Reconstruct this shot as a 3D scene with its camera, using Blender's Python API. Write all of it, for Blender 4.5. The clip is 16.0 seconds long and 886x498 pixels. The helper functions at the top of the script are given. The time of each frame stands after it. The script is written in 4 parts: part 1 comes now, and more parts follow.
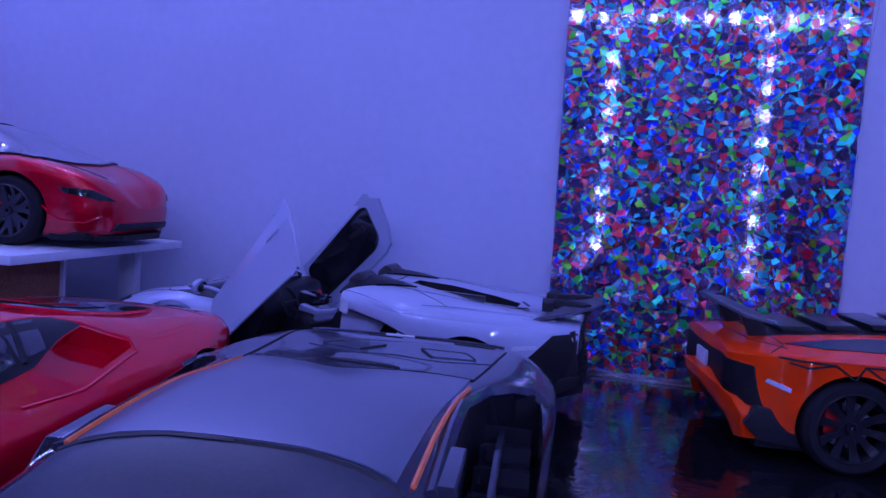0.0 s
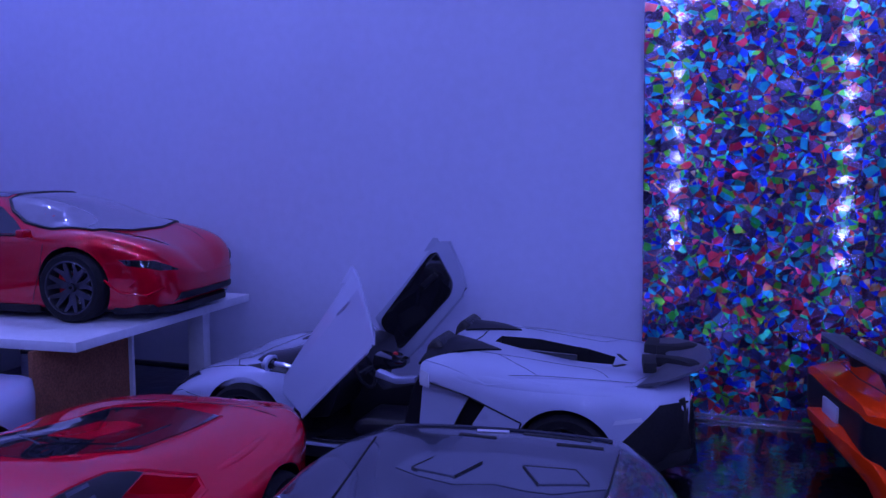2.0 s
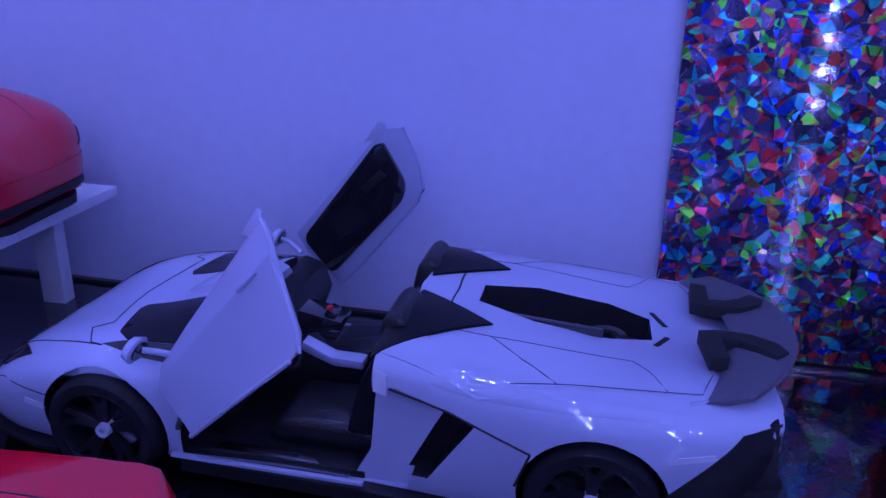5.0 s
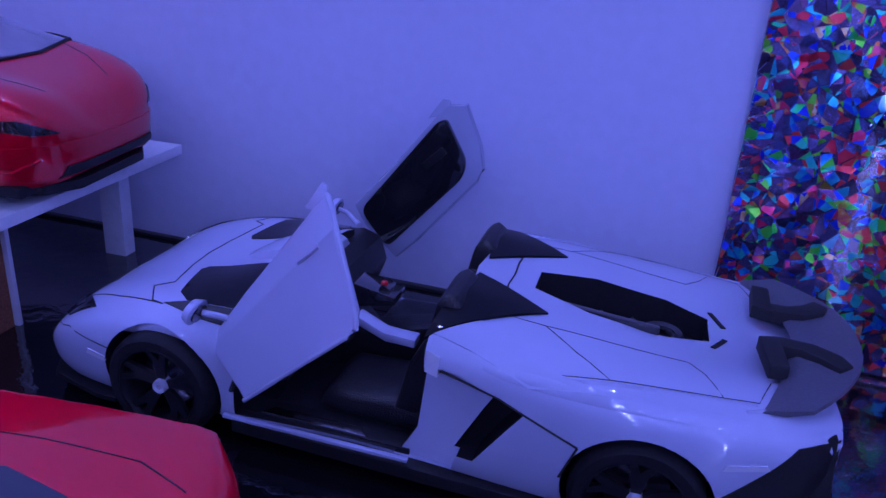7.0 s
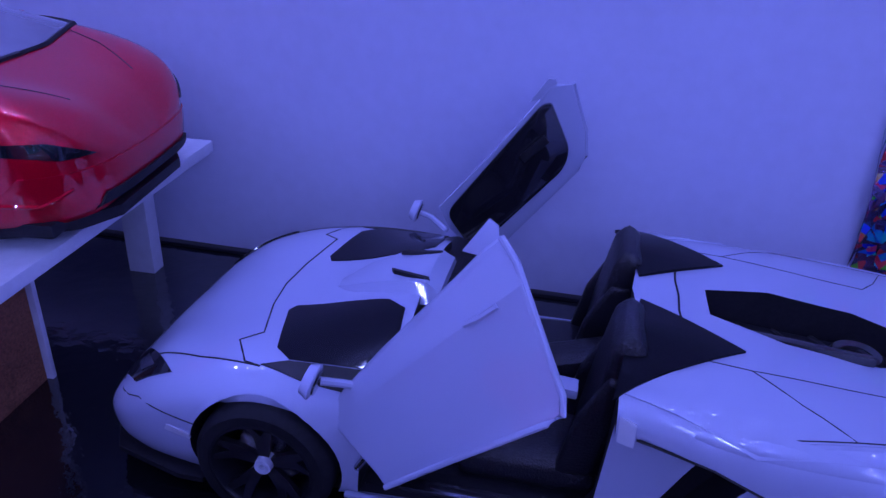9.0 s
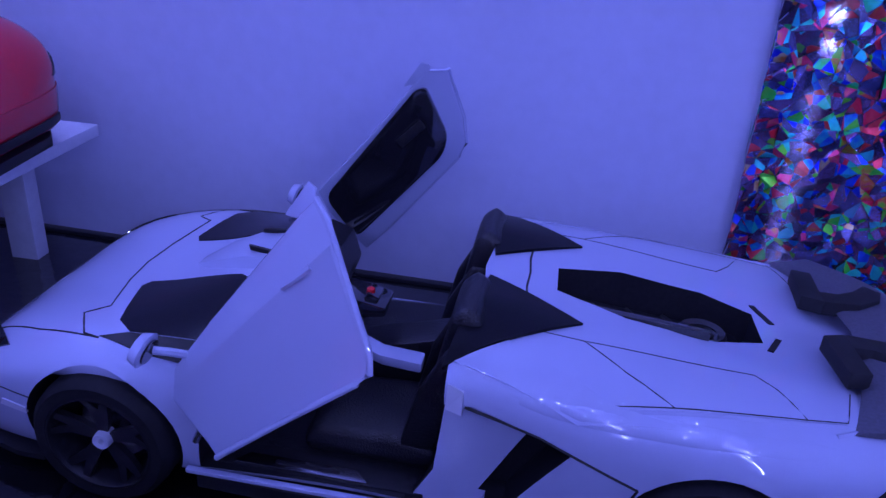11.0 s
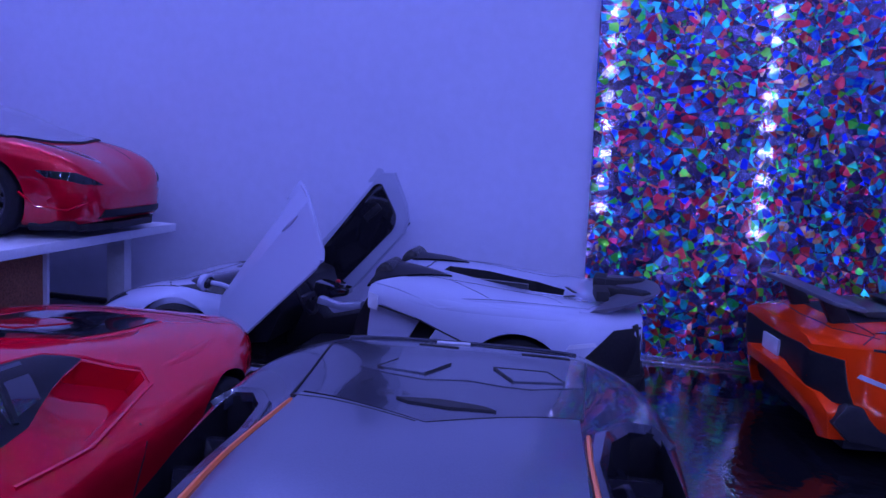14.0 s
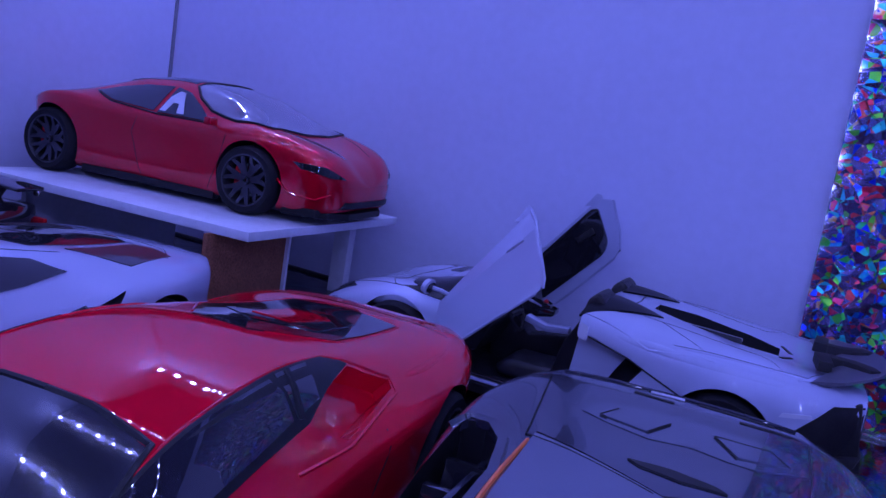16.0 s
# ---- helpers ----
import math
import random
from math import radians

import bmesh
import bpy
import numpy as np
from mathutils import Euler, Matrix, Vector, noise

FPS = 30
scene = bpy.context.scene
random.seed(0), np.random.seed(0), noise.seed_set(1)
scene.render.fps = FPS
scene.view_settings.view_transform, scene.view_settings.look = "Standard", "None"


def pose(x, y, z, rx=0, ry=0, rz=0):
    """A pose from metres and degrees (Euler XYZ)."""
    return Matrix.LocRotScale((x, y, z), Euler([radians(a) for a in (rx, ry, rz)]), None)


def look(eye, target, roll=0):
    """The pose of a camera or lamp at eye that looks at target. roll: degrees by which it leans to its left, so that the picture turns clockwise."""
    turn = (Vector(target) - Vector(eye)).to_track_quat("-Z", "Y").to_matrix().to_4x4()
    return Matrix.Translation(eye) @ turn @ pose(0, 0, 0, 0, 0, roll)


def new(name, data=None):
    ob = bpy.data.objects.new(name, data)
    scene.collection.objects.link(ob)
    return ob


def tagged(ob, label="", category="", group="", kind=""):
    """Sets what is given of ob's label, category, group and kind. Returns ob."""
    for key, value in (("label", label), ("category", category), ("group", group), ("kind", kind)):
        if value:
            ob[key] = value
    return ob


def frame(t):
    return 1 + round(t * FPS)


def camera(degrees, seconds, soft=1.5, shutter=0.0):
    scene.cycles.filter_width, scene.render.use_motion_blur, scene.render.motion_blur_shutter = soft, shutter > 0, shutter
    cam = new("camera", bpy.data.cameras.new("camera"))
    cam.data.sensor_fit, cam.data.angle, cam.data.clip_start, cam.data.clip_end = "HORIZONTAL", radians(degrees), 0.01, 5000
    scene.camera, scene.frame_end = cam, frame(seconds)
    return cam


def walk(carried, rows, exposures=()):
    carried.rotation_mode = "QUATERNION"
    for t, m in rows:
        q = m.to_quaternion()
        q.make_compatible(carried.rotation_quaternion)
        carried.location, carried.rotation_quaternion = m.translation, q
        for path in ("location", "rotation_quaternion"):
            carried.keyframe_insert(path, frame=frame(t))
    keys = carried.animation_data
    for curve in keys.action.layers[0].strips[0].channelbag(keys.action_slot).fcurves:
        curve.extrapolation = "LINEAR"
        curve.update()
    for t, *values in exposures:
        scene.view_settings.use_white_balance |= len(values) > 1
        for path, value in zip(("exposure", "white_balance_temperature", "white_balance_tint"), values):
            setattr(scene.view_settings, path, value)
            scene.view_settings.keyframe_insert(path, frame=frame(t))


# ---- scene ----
cam = camera(61.6, 16.0)
PATH = [
    (0, (0.032, -0.034, 0.106), (-0.425, 1.908, -0.041), 4.5),
    (0.5, (0.043, -0.044, 0.103), (-0.626, 1.837, -0.017), 4.4),
    (1, (0.045, -0.046, 0.111), (-0.696, 1.809, 0.015), 3.0),
    (1.5, (0.038, -0.036, 0.126), (-0.676, 1.83, 0.022), 1.2),
    (2, (0.014, -0.003, 0.137), (-0.603, 1.89, -0.05), 0.2),
    (2.5, (0.0, 0.028, 0.153), (-0.545, 1.932, -0.131), 0.2),
    (3, (-0.022, 0.055, 0.154), (-0.5, 1.957, -0.236), 0.4),
    (3.5, (-0.034, 0.085, 0.144), (-0.468, 1.976, -0.341), 0.5),
    (4, (-0.04, 0.103, 0.151), (-0.42, 1.982, -0.419), 1.1),
    (6.5, (-0.039, 0.129, 0.161), (-0.48, 1.925, -0.6), 3.8),
    (7, (-0.045, 0.123, 0.162), (-0.526, 1.906, -0.605), 4.4),
    (7.5, (-0.052, 0.122, 0.175), (-0.556, 1.892, -0.609), 4.1),
    (8, (-0.076, 0.136, 0.169), (-0.565, 1.891, -0.656), 2.7),
    (10.5, (-0.121, 0.167, 0.159), (-0.311, 1.92, -0.785), 4.7),
    (11, (-0.079, 0.161, 0.155), (-0.338, 1.948, -0.705), 4.4),
    (11.5, (-0.032, 0.141, 0.152), (-0.377, 1.963, -0.598), 3.9),
    (12, (-0.007, 0.11, 0.143), (-0.372, 1.973, -0.485), 5.0),
    (12.5, (0.011, 0.065, 0.131), (-0.346, 1.965, -0.382), 6.0),
    (13, (0.024, 0.025, 0.124), (-0.332, 1.956, -0.259), 6.0),
    (13.5, (0.02, 0.011, 0.118), (-0.351, 1.952, -0.191), 5.0),
    (14, (-0.004, 0.003, 0.112), (-0.4, 1.947, -0.139), 3.3),
    (14.5, (-0.003, -0.006, 0.113), (-0.499, 1.922, -0.075), 1.1),
    (15, (0.004, -0.01, 0.123), (-0.608, 1.884, -0.07), 0.5),
    (15.5, (-0.011, -0.012, 0.119), (-0.743, 1.833, -0.126), 3.8),
    (16, (-0.02, -0.013, 0.127), (-0.856, 1.774, -0.201), 9.6),
]
walk(cam, [(t, look(eye, aim, roll)) for t, eye, aim, roll in PATH],
     [(0, -0.15), (0.5, -0.25), (1, -0.5), (1.5, -0.5), (2.5, -0.3), (4, -0.05), (7, -0.05), (12, 0.03), (12.5, 0.18), (13, 0.15), (13.5, 0.05), (14.5, -0.15), (15.5, -0.35), (16, -0.2)])

# ---- world and light ----
world = bpy.data.worlds.new("room_dark")
world.use_nodes = True
world.node_tree.nodes["Background"].inputs[0].default_value = (0.16, 0.15, 1.0, 1)
world.node_tree.nodes["Background"].inputs[1].default_value = 0.05
scene.world = world
LED_COLOUR = (0.245, 0.285, 1.0)
LED_BACK, LED_FRONT, LED_TOP = 420.0, 345.0, 330.0


# ---- materials ----
def material(name, colour, rough=0.5, metal=0.0, coat=0.0, ior=1.5, grain=0.0, grain_size=400.0, bump=0.0, bump_size=300.0,
             stain=0.0, stain_size=12.0, sheen=0.5):
    """A procedural surface: base colour with large stains and fine grain, and a fine relief."""
    m = bpy.data.materials.new(name)
    m.use_nodes = True
    nt = m.node_tree
    b = nt.nodes["Principled BSDF"]
    b.inputs["Base Color"].default_value = (*colour, 1)
    b.inputs["Roughness"].default_value = rough
    b.inputs["Metallic"].default_value = metal
    b.inputs["IOR"].default_value = ior
    b.inputs["Specular IOR Level"].default_value = sheen
    b.inputs["Coat Weight"].default_value = coat
    b.inputs["Coat Roughness"].default_value = 0.02
    b.inputs["Coat IOR"].default_value = 1.65
    geo = nt.nodes.new("ShaderNodeNewGeometry")
    last = None
    for amount, size in ((stain, stain_size), (grain, grain_size)):
        if amount:
            tex = nt.nodes.new("ShaderNodeTexNoise")
            tex.inputs["Scale"].default_value = size
            tex.inputs["Detail"].default_value = 6
            nt.links.new(geo.outputs["Position"], tex.inputs["Vector"])
            mix = nt.nodes.new("ShaderNodeMix")
            mix.data_type, mix.blend_type = "RGBA", "MULTIPLY"
            mix.inputs[0].default_value = 1.0
            ramp = nt.nodes.new("ShaderNodeMapRange")
            ramp.inputs[1].default_value, ramp.inputs[2].default_value = 0.3, 0.7
            ramp.inputs[3].default_value, ramp.inputs[4].default_value = 1 - amount, 1.0
            nt.links.new(tex.outputs["Fac"], ramp.inputs[0])
            if last:
                nt.links.new(last, mix.inputs[6])
            else:
                mix.inputs[6].default_value = (*colour, 1)
            nt.links.new(ramp.outputs[0], mix.inputs[7])
            last = mix.outputs[2]
    if last:
        nt.links.new(last, b.inputs["Base Color"])
    if bump:
        tex = nt.nodes.new("ShaderNodeTexNoise")
        tex.inputs["Scale"].default_value = bump_size
        tex.inputs["Detail"].default_value = 4
        nt.links.new(geo.outputs["Position"], tex.inputs["Vector"])
        bm_node = nt.nodes.new("ShaderNodeBump")
        bm_node.inputs["Strength"].default_value = bump
        bm_node.inputs["Distance"].default_value = 0.001
        nt.links.new(tex.outputs["Fac"], bm_node.inputs["Height"])
        nt.links.new(bm_node.outputs[0], b.inputs["Normal"])
    return m


def glow(name, colour, strength):
    m = bpy.data.materials.new(name)
    m.use_nodes = True
    b = m.node_tree.nodes["Principled BSDF"]
    b.inputs["Base Color"].default_value = (0.8, 0.8, 0.8, 1)
    b.inputs["Emission Color"].default_value = (*colour, 1)
    b.inputs["Emission Strength"].default_value = strength
    return m


# white wall; part of the lamps' violet is put into its colour
WALL = material("white_wall_lamp_tint", (0.56, 0.58, 0.78), 0.7, grain=0.05, grain_size=150, stain=0.07, stain_size=9, bump=0.12, bump_size=220)
BOARD = material("white_board", (0.66, 0.68, 0.78), 0.6, grain=0.08, grain_size=300, stain=0.1, stain_size=40, bump=0.2, bump_size=600)
FLOOR = material("black_acrylic", (0.009, 0.009, 0.012), 0.06, ior=2.2, grain=0.3, grain_size=500, bump=0.45, bump_size=95)
JOINT = material("grey_joint", (0.22, 0.22, 0.28), 0.7, grain=0.3)
FOOT_DARK = material("dark_foot_strip", (0.02, 0.02, 0.025), 0.4, grain=0.3)
CORK = material("brown_chipboard", (0.42, 0.15, 0.08), 0.85, grain=0.5, grain_size=900, stain=0.3, stain_size=120, bump=0.8, bump_size=900)
# white paint, with some of the lamps' blue mixed into the colour
WHITE = material("white_car_paint_lamp_tint", (0.42, 0.45, 0.63), 0.5, coat=1.0, sheen=0.05, stain=0.04, stain_size=30)
RED = material("red_car_paint", (0.70, 0.002, 0.022), 0.5, coat=1.0, sheen=0.0, stain=0.06, stain_size=30)
RED_METAL = material("candy_red_paint", (0.68, 0.002, 0.022), 0.30, metal=0.4, coat=1.0, sheen=0.0, grain=0.2, grain_size=3000)
ORANGE = material("orange_car_paint", (0.98, 0.048, 0.004), 0.5, coat=1.0, sheen=0.0, stain=0.05, stain_size=30)
GREY = material("grey_satin_paint", (0.17, 0.18, 0.25), 0.30, metal=0.45, coat=0.4, grain=0.1, grain_size=2500)
DARK_GREY = material("gloss_dark_grey_paint", (0.028, 0.030, 0.050), 0.22, metal=0.15, sheen=0.3, coat=0.5, grain=0.15, grain_size=2500)
ROOM = material("dark_unseen_room", (0.035, 0.035, 0.045), 0.8, grain=0.2, grain_size=60)
CARBON = material("carbon_black", (0.03, 0.03, 0.035), 0.28, coat=0.5, grain=0.4, grain_size=1500)
BLACK = material("satin_black_plastic", (0.016, 0.016, 0.020), 0.45, sheen=0.25, grain=0.3, grain_size=900)
GLOSS = material("gloss_black", (0.015, 0.015, 0.02), 0.08, coat=1.0, stain=0.2, stain_size=60)
GLASS_DARK = material("smoked_window", (0.022, 0.022, 0.034), 0.05, coat=0.8, ior=1.45, stain=0.3, stain_size=50)
WING = material("dark_satin_wing", (0.10, 0.10, 0.135), 0.42, sheen=0.4, grain=0.25, grain_size=1200)
FAIRING = material("black_weave", (0.006, 0.006, 0.009), 0.4, sheen=0.08, coat=0.15, grain=0.5, grain_size=1800)
SMOKE = material("tinted_screen", (0.03, 0.03, 0.045), 0.12, coat=1.0, stain=0.4, stain_size=40)
SCREEN_DARK = material("near_black_screen", (0.006, 0.006, 0.009), 0.08, sheen=0.12, coat=0.12, stain=0.3, stain_size=60)
# rough and uncoated, so that the lamps leave no dots on it
MATTE_SCREEN = material("matte_dark_screen", (0.035, 0.037, 0.06), 0.38, sheen=0.5, grain=0.25, grain_size=900, stain=0.3, stain_size=45)
HUMP = material("mid_grey_paint", (0.09, 0.10, 0.145), 0.25, metal=0.3, coat=0.5, grain=0.12, grain_size=2500)
LEATHER = material("black_leather", (0.017, 0.017, 0.022), 0.34, sheen=0.45, grain=0.3, grain_size=1200, bump=0.4, bump_size=1500)
RUBBER = material("tyre_rubber", (0.016, 0.016, 0.02), 0.7, sheen=0.15, grain=0.3, grain_size=700)
RIM_BLACK = material("black_rim", (0.013, 0.013, 0.017), 0.35, sheen=0.15, coat=0.05, grain=0.2)
RIM_GREY = material("grey_rim", (0.07, 0.07, 0.085), 0.3, metal=0.7, grain=0.2)
SILVER = material("bare_metal", (0.6, 0.6, 0.63), 0.25, metal=1.0, grain=0.15)
SEAM = material("panel_gap", (0.010, 0.010, 0.014), 0.7, grain=0.3)
LAMP_LENS = material("dark_lamp_lens", (0.015, 0.015, 0.02), 0.06, coat=0.4, stain=0.3, stain_size=200)
CALIPER = material("red_caliper", (0.7, 0.01, 0.02), 0.35, stain=0.1)
PALE = material("pale_plastic", (0.55, 0.57, 0.68), 0.35, stain=0.1, stain_size=90)
TRIM_ORANGE = material("orange_pinstripe", (0.9, 0.2, 0.05), 0.35, stain=0.1, stain_size=90)
LED_GLOW_BACK = glow("led_chip_back", LED_COLOUR, LED_BACK)
LED_GLOW_COLUMN = glow("led_chip_column", LED_COLOUR, LED_FRONT * 0.6)
LED_GLOW_TOP = glow("led_chip_top", LED_COLOUR, LED_TOP)
LED_GLOW_FRONT = glow("led_chip_front", LED_COLOUR, LED_FRONT)

MM = 0.001


# ---- mesh helpers ----
def mesh_of(bm, name, mats, sharp=35):
    me = bpy.data.meshes.new(name)
    bm.normal_update()
    bm.to_mesh(me)
    bm.free()
    for m in (mats if isinstance(mats, (list, tuple)) else [mats]):
        me.materials.append(m)
    me.shade_smooth()
    me.set_sharp_from_angle(angle=radians(sharp))
    return me


def part(name, bm, mat, parent=None, label="", sharp=35, unit=MM):
    """Links a bmesh as one mesh object under a thing or under a part."""
    bmesh.ops.scale(bm, vec=(unit, unit, unit), verts=bm.verts)
    ob = new(name, mesh_of(bm, name, mat, sharp))
    ob.parent = parent
    if label:
        tagged(ob, label)
    return ob


def thing(name, m, label, category, group="", kind=""):
    ob = new(name)
    ob.empty_display_size = 0.02
    ob.matrix_world = m
    return tagged(ob, label, category, group, kind)


def box(bm, x0, y0, z0, x1, y1, z1, bevel=0.0, mat=0):
    g = bmesh.ops.create_cube(bm, size=1)
    vs = g["verts"]
    bmesh.ops.scale(bm, vec=(abs(x1 - x0), abs(y1 - y0), abs(z1 - z0)), verts=vs)
    bmesh.ops.translate(bm, vec=((x0 + x1) / 2, (y0 + y1) / 2, (z0 + z1) / 2), verts=vs)
    if bevel:
        es = list({e for v in vs for e in v.link_edges})
        bmesh.ops.bevel(bm, geom=es, offset=bevel, segments=2, profile=0.6, affect="EDGES")
    return bm


def prism(outline, axis, a, b, bevel=0.0):
    """A closed prism: outline of 2D points, swept along axis ('y': points are x, z; 'z': points are x, y; 'x': points are y, z)."""
    bm = bmesh.new()

    def place(p, d):
        return {"y": (p[0], d, p[1]), "z": (p[0], p[1], d), "x": (d, p[0], p[1])}[axis]
    lo = [bm.verts.new(place(p, a)) for p in outline]
    hi = [bm.verts.new(place(p, b)) for p in outline]
    bm.faces.new(lo)
    bm.faces.new(hi[::-1])
    n = len(outline)
    for i in range(n):
        bm.faces.new((lo[i], hi[i], hi[(i + 1) % n], lo[(i + 1) % n]))
    bmesh.ops.recalc_face_normals(bm, faces=bm.faces)
    if bevel:
        bmesh.ops.bevel(bm, geom=list(bm.edges), offset=bevel, segments=2, profile=0.6, affect="EDGES")
    return bm


def lathe(profile, segments=40, axis="y"):
    """Turns a profile of (radius, along) round an axis."""
    bm = bmesh.new()
    rings = []
    for i in range(segments):
        a = 2 * math.pi * i / segments
        c, s = math.cos(a), math.sin(a)
        rings.append([bm.verts.new((r * c, d, r * s) if axis == "y" else (r * c, r * s, d)) for r, d in profile])
    for i in range(segments):
        p, q = rings[i], rings[(i + 1) % segments]
        for j in range(len(profile) - 1):
            bm.faces.new((p[j], p[j + 1], q[j + 1], q[j]))
    bmesh.ops.remove_doubles(bm, verts=bm.verts, dist=1e-4)
    bmesh.ops.recalc_face_normals(bm, faces=bm.faces)
    return bm


def tube(points, radius, sides=6):
    """A round bar along points."""
    bm = bmesh.new()
    pts = [Vector(p) for p in points]
    rings = []
    for i, p in enumerate(pts):
        d = (pts[min(i + 1, len(pts) - 1)] - pts[max(i - 1, 0)]).normalized()
        u = d.cross(Vector((0, 0, 1)) if abs(d.z) < 0.9 else Vector((1, 0, 0))).normalized()
        v = d.cross(u)
        rings.append([bm.verts.new(p + radius * (math.cos(2 * math.pi * k / sides) * u + math.sin(2 * math.pi * k / sides) * v)) for k in range(sides)])
    for a, b in zip(rings, rings[1:]):
        for k in range(sides):
            bm.faces.new((a[k], a[(k + 1) % sides], b[(k + 1) % sides], b[k]))
    bm.faces.new(rings[0][::-1])
    bm.faces.new(rings[-1])
    bmesh.ops.recalc_face_normals(bm, faces=bm.faces)
    return bm


def curve_at(keys, x):
    """A smooth curve through (x, value) keys."""
    xs = [k[0] for k in keys]
    if x <= xs[0]:
        return keys[0][1]
    if x >= xs[-1]:
        return keys[-1][1]
    i = max(j for j in range(len(xs)) if xs[j] <= x)
    (x0, a), (x1, b) = keys[i], keys[i + 1]

    def slope(j):
        if j <= 0 or j >= len(keys) - 1:
            return 0.0 if len(keys) < 3 else (keys[min(j + 1, len(keys) - 1)][1] - keys[max(j - 1, 0)][1]) / (keys[min(j + 1, len(keys) - 1)][0] - keys[max(j - 1, 0)][0])
        s0 = (keys[j][1] - keys[j - 1][1]) / (keys[j][0] - keys[j - 1][0])
        s1 = (keys[j + 1][1] - keys[j][1]) / (keys[j + 1][0] - keys[j][0])
        return 0.0 if s0 * s1 <= 0 else 2 * s0 * s1 / (s0 + s1)
    h = x1 - x0
    t = (x - x0) / h
    return (2 * t**3 - 3 * t**2 + 1) * a + (t**3 - 2 * t**2 + t) * h * slope(i) + (3 * t**2 - 2 * t**3) * b + (t**3 - t**2) * h * slope(i + 1)


# ---- cars: a smooth lofted shell, cut for arches, cockpit and vents; details are laid onto it ----
from mathutils.bvhtree import BVHTree


class Shell:
    """A car's shell. x runs from nose to tail, y across, z up, in millimetres of the model."""

    def __init__(self, spec, step=7.0):
        self.spec = spec
        L = spec["length"]
        n = int(L / step)
        xs = [L * i / n for i in range(n + 1)]
        bm = bmesh.new()
        crease = bm.edges.layers.float.new("crease_edge")
        rows = []
        for x in xs:
            rows.append([bm.verts.new(p) for p in self.section(x)])
        m = len(rows[0])
        for a, b in zip(rows, rows[1:]):
            for j in range(m - 1):
                bm.faces.new((a[j], a[j + 1], b[j + 1], b[j]))
            bm.faces.new((a[m - 1], a[0], b[0], b[m - 1]))
        bm.faces.new(rows[0][::-1])
        bm.faces.new(rows[-1])
        sharp_rows = spec.get("sharp", {3: 0.55})
        for a, b in zip(rows, rows[1:]):
            for j, amount in sharp_rows.items():
                for k in (j, m - 1 - j):
                    e = bm.edges.get((a[k], b[k]))
                    if e:
                        e[crease] = amount
            for k in (0, m - 1):
                e = bm.edges.get((a[k], b[k]))
                if e:
                    e[crease] = 0.8
        for row in (rows[-1],):
            for j in range(m - 1):
                e = bm.edges.get((row[j], row[j + 1]))
                if e:
                    e[crease] = 0.6
        bmesh.ops.recalc_face_normals(bm, faces=bm.faces)
        me = bpy.data.meshes.new("shell")
        bm.to_mesh(me)
        bm.free()
        ob = new("shell", me)
        sub = ob.modifiers.new("smooth", "SUBSURF")
        sub.levels = 2
        dg = bpy.context.evaluated_depsgraph_get()
        dg.update()
        self.mesh = bpy.data.meshes.new_from_object(ob.evaluated_get(dg))
        bpy.data.objects.remove(ob)
        b2 = bmesh.new()
        b2.from_mesh(self.mesh)
        self.tree = BVHTree.FromBMesh(b2)
        b2.free()

    def section(self, x):
        s = self.spec
        c = {k: curve_at(v, x) for k, v in s.items() if isinstance(v, list)}
        w, zb, zs = c["width"], c["under"], c["shoulder"]
        half = [(w * 0.90, zb), (w * 0.965, zb + 0.22 * (zs - zb)), (w * c.get("waist", 1.0), zb + 0.6 * (zs - zb)), (w, zs),
                (c["base_w"], c["base_z"]), (c["rail_w"], c["rail_z"]), (c["rail_w"] * 0.55, c["top"] - 0.25 * (c["top"] - c["rail_z"]))]
        right = [(x, -y, z) for y, z in half]
        left = [(x, y, z) for y, z in half[::-1]]
        return right + [(x, 0.0, c["top"])] + left

    def top(self, x, y, up=0.0):
        hit, nor, _, _ = self.tree.ray_cast(Vector((x, y, 150)), Vector((0, 0, -1)))
        if hit is None:
            hit, nor, _, _ = self.tree.find_nearest(Vector((x, y, 40)))
        if nor.z < 0:
            nor = -nor
        return hit + nor * up

    def side(self, x, z, sign, up=0.0):
        hit, nor, _, _ = self.tree.ray_cast(Vector((x, 200 * sign, z)), Vector((0, -sign, 0)))
        if hit is None:
            hit, nor, _, _ = self.tree.find_nearest(Vector((x, 50 * sign, z)))
        if nor.y * sign < 0:
            nor = -nor
        return hit + nor * up

    def rear(self, y, z, end=1, up=0.0):
        hit, nor, _, _ = self.tree.ray_cast(Vector((600 * end, y, z)), Vector((-end, 0, 0)))
        if hit is None:
            hit, nor, _, _ = self.tree.find_nearest(Vector((self.spec["length"] * (end > 0), y, z)))
        return hit + Vector((end, 0, 0)) * up

    def patch(self, outline, how="top", sign=-1, up=0.4, thick=0.6, cell=5.0):
        """A thin fitted sheet over the shell, with an outline given in plan ('top': x, y), from the side (x, z) or from behind ('rear', 'nose': y, z)."""
        bm = bmesh.new()
        bm.faces.new([bm.verts.new((p[0], p[1], 0)) for p in outline])
        for axis in (0, 1):
            lo, hi = min(p[axis] for p in outline), max(p[axis] for p in outline)
            k = max(1, int((hi - lo) / cell))
            for i in range(1, k):
                co, no = [0, 0, 0], [0, 0, 0]
                co[axis], no[axis] = lo + (hi - lo) * i / k, 1
                bmesh.ops.bisect_plane(bm, geom=[*bm.verts, *bm.edges, *bm.faces], plane_co=co, plane_no=no)
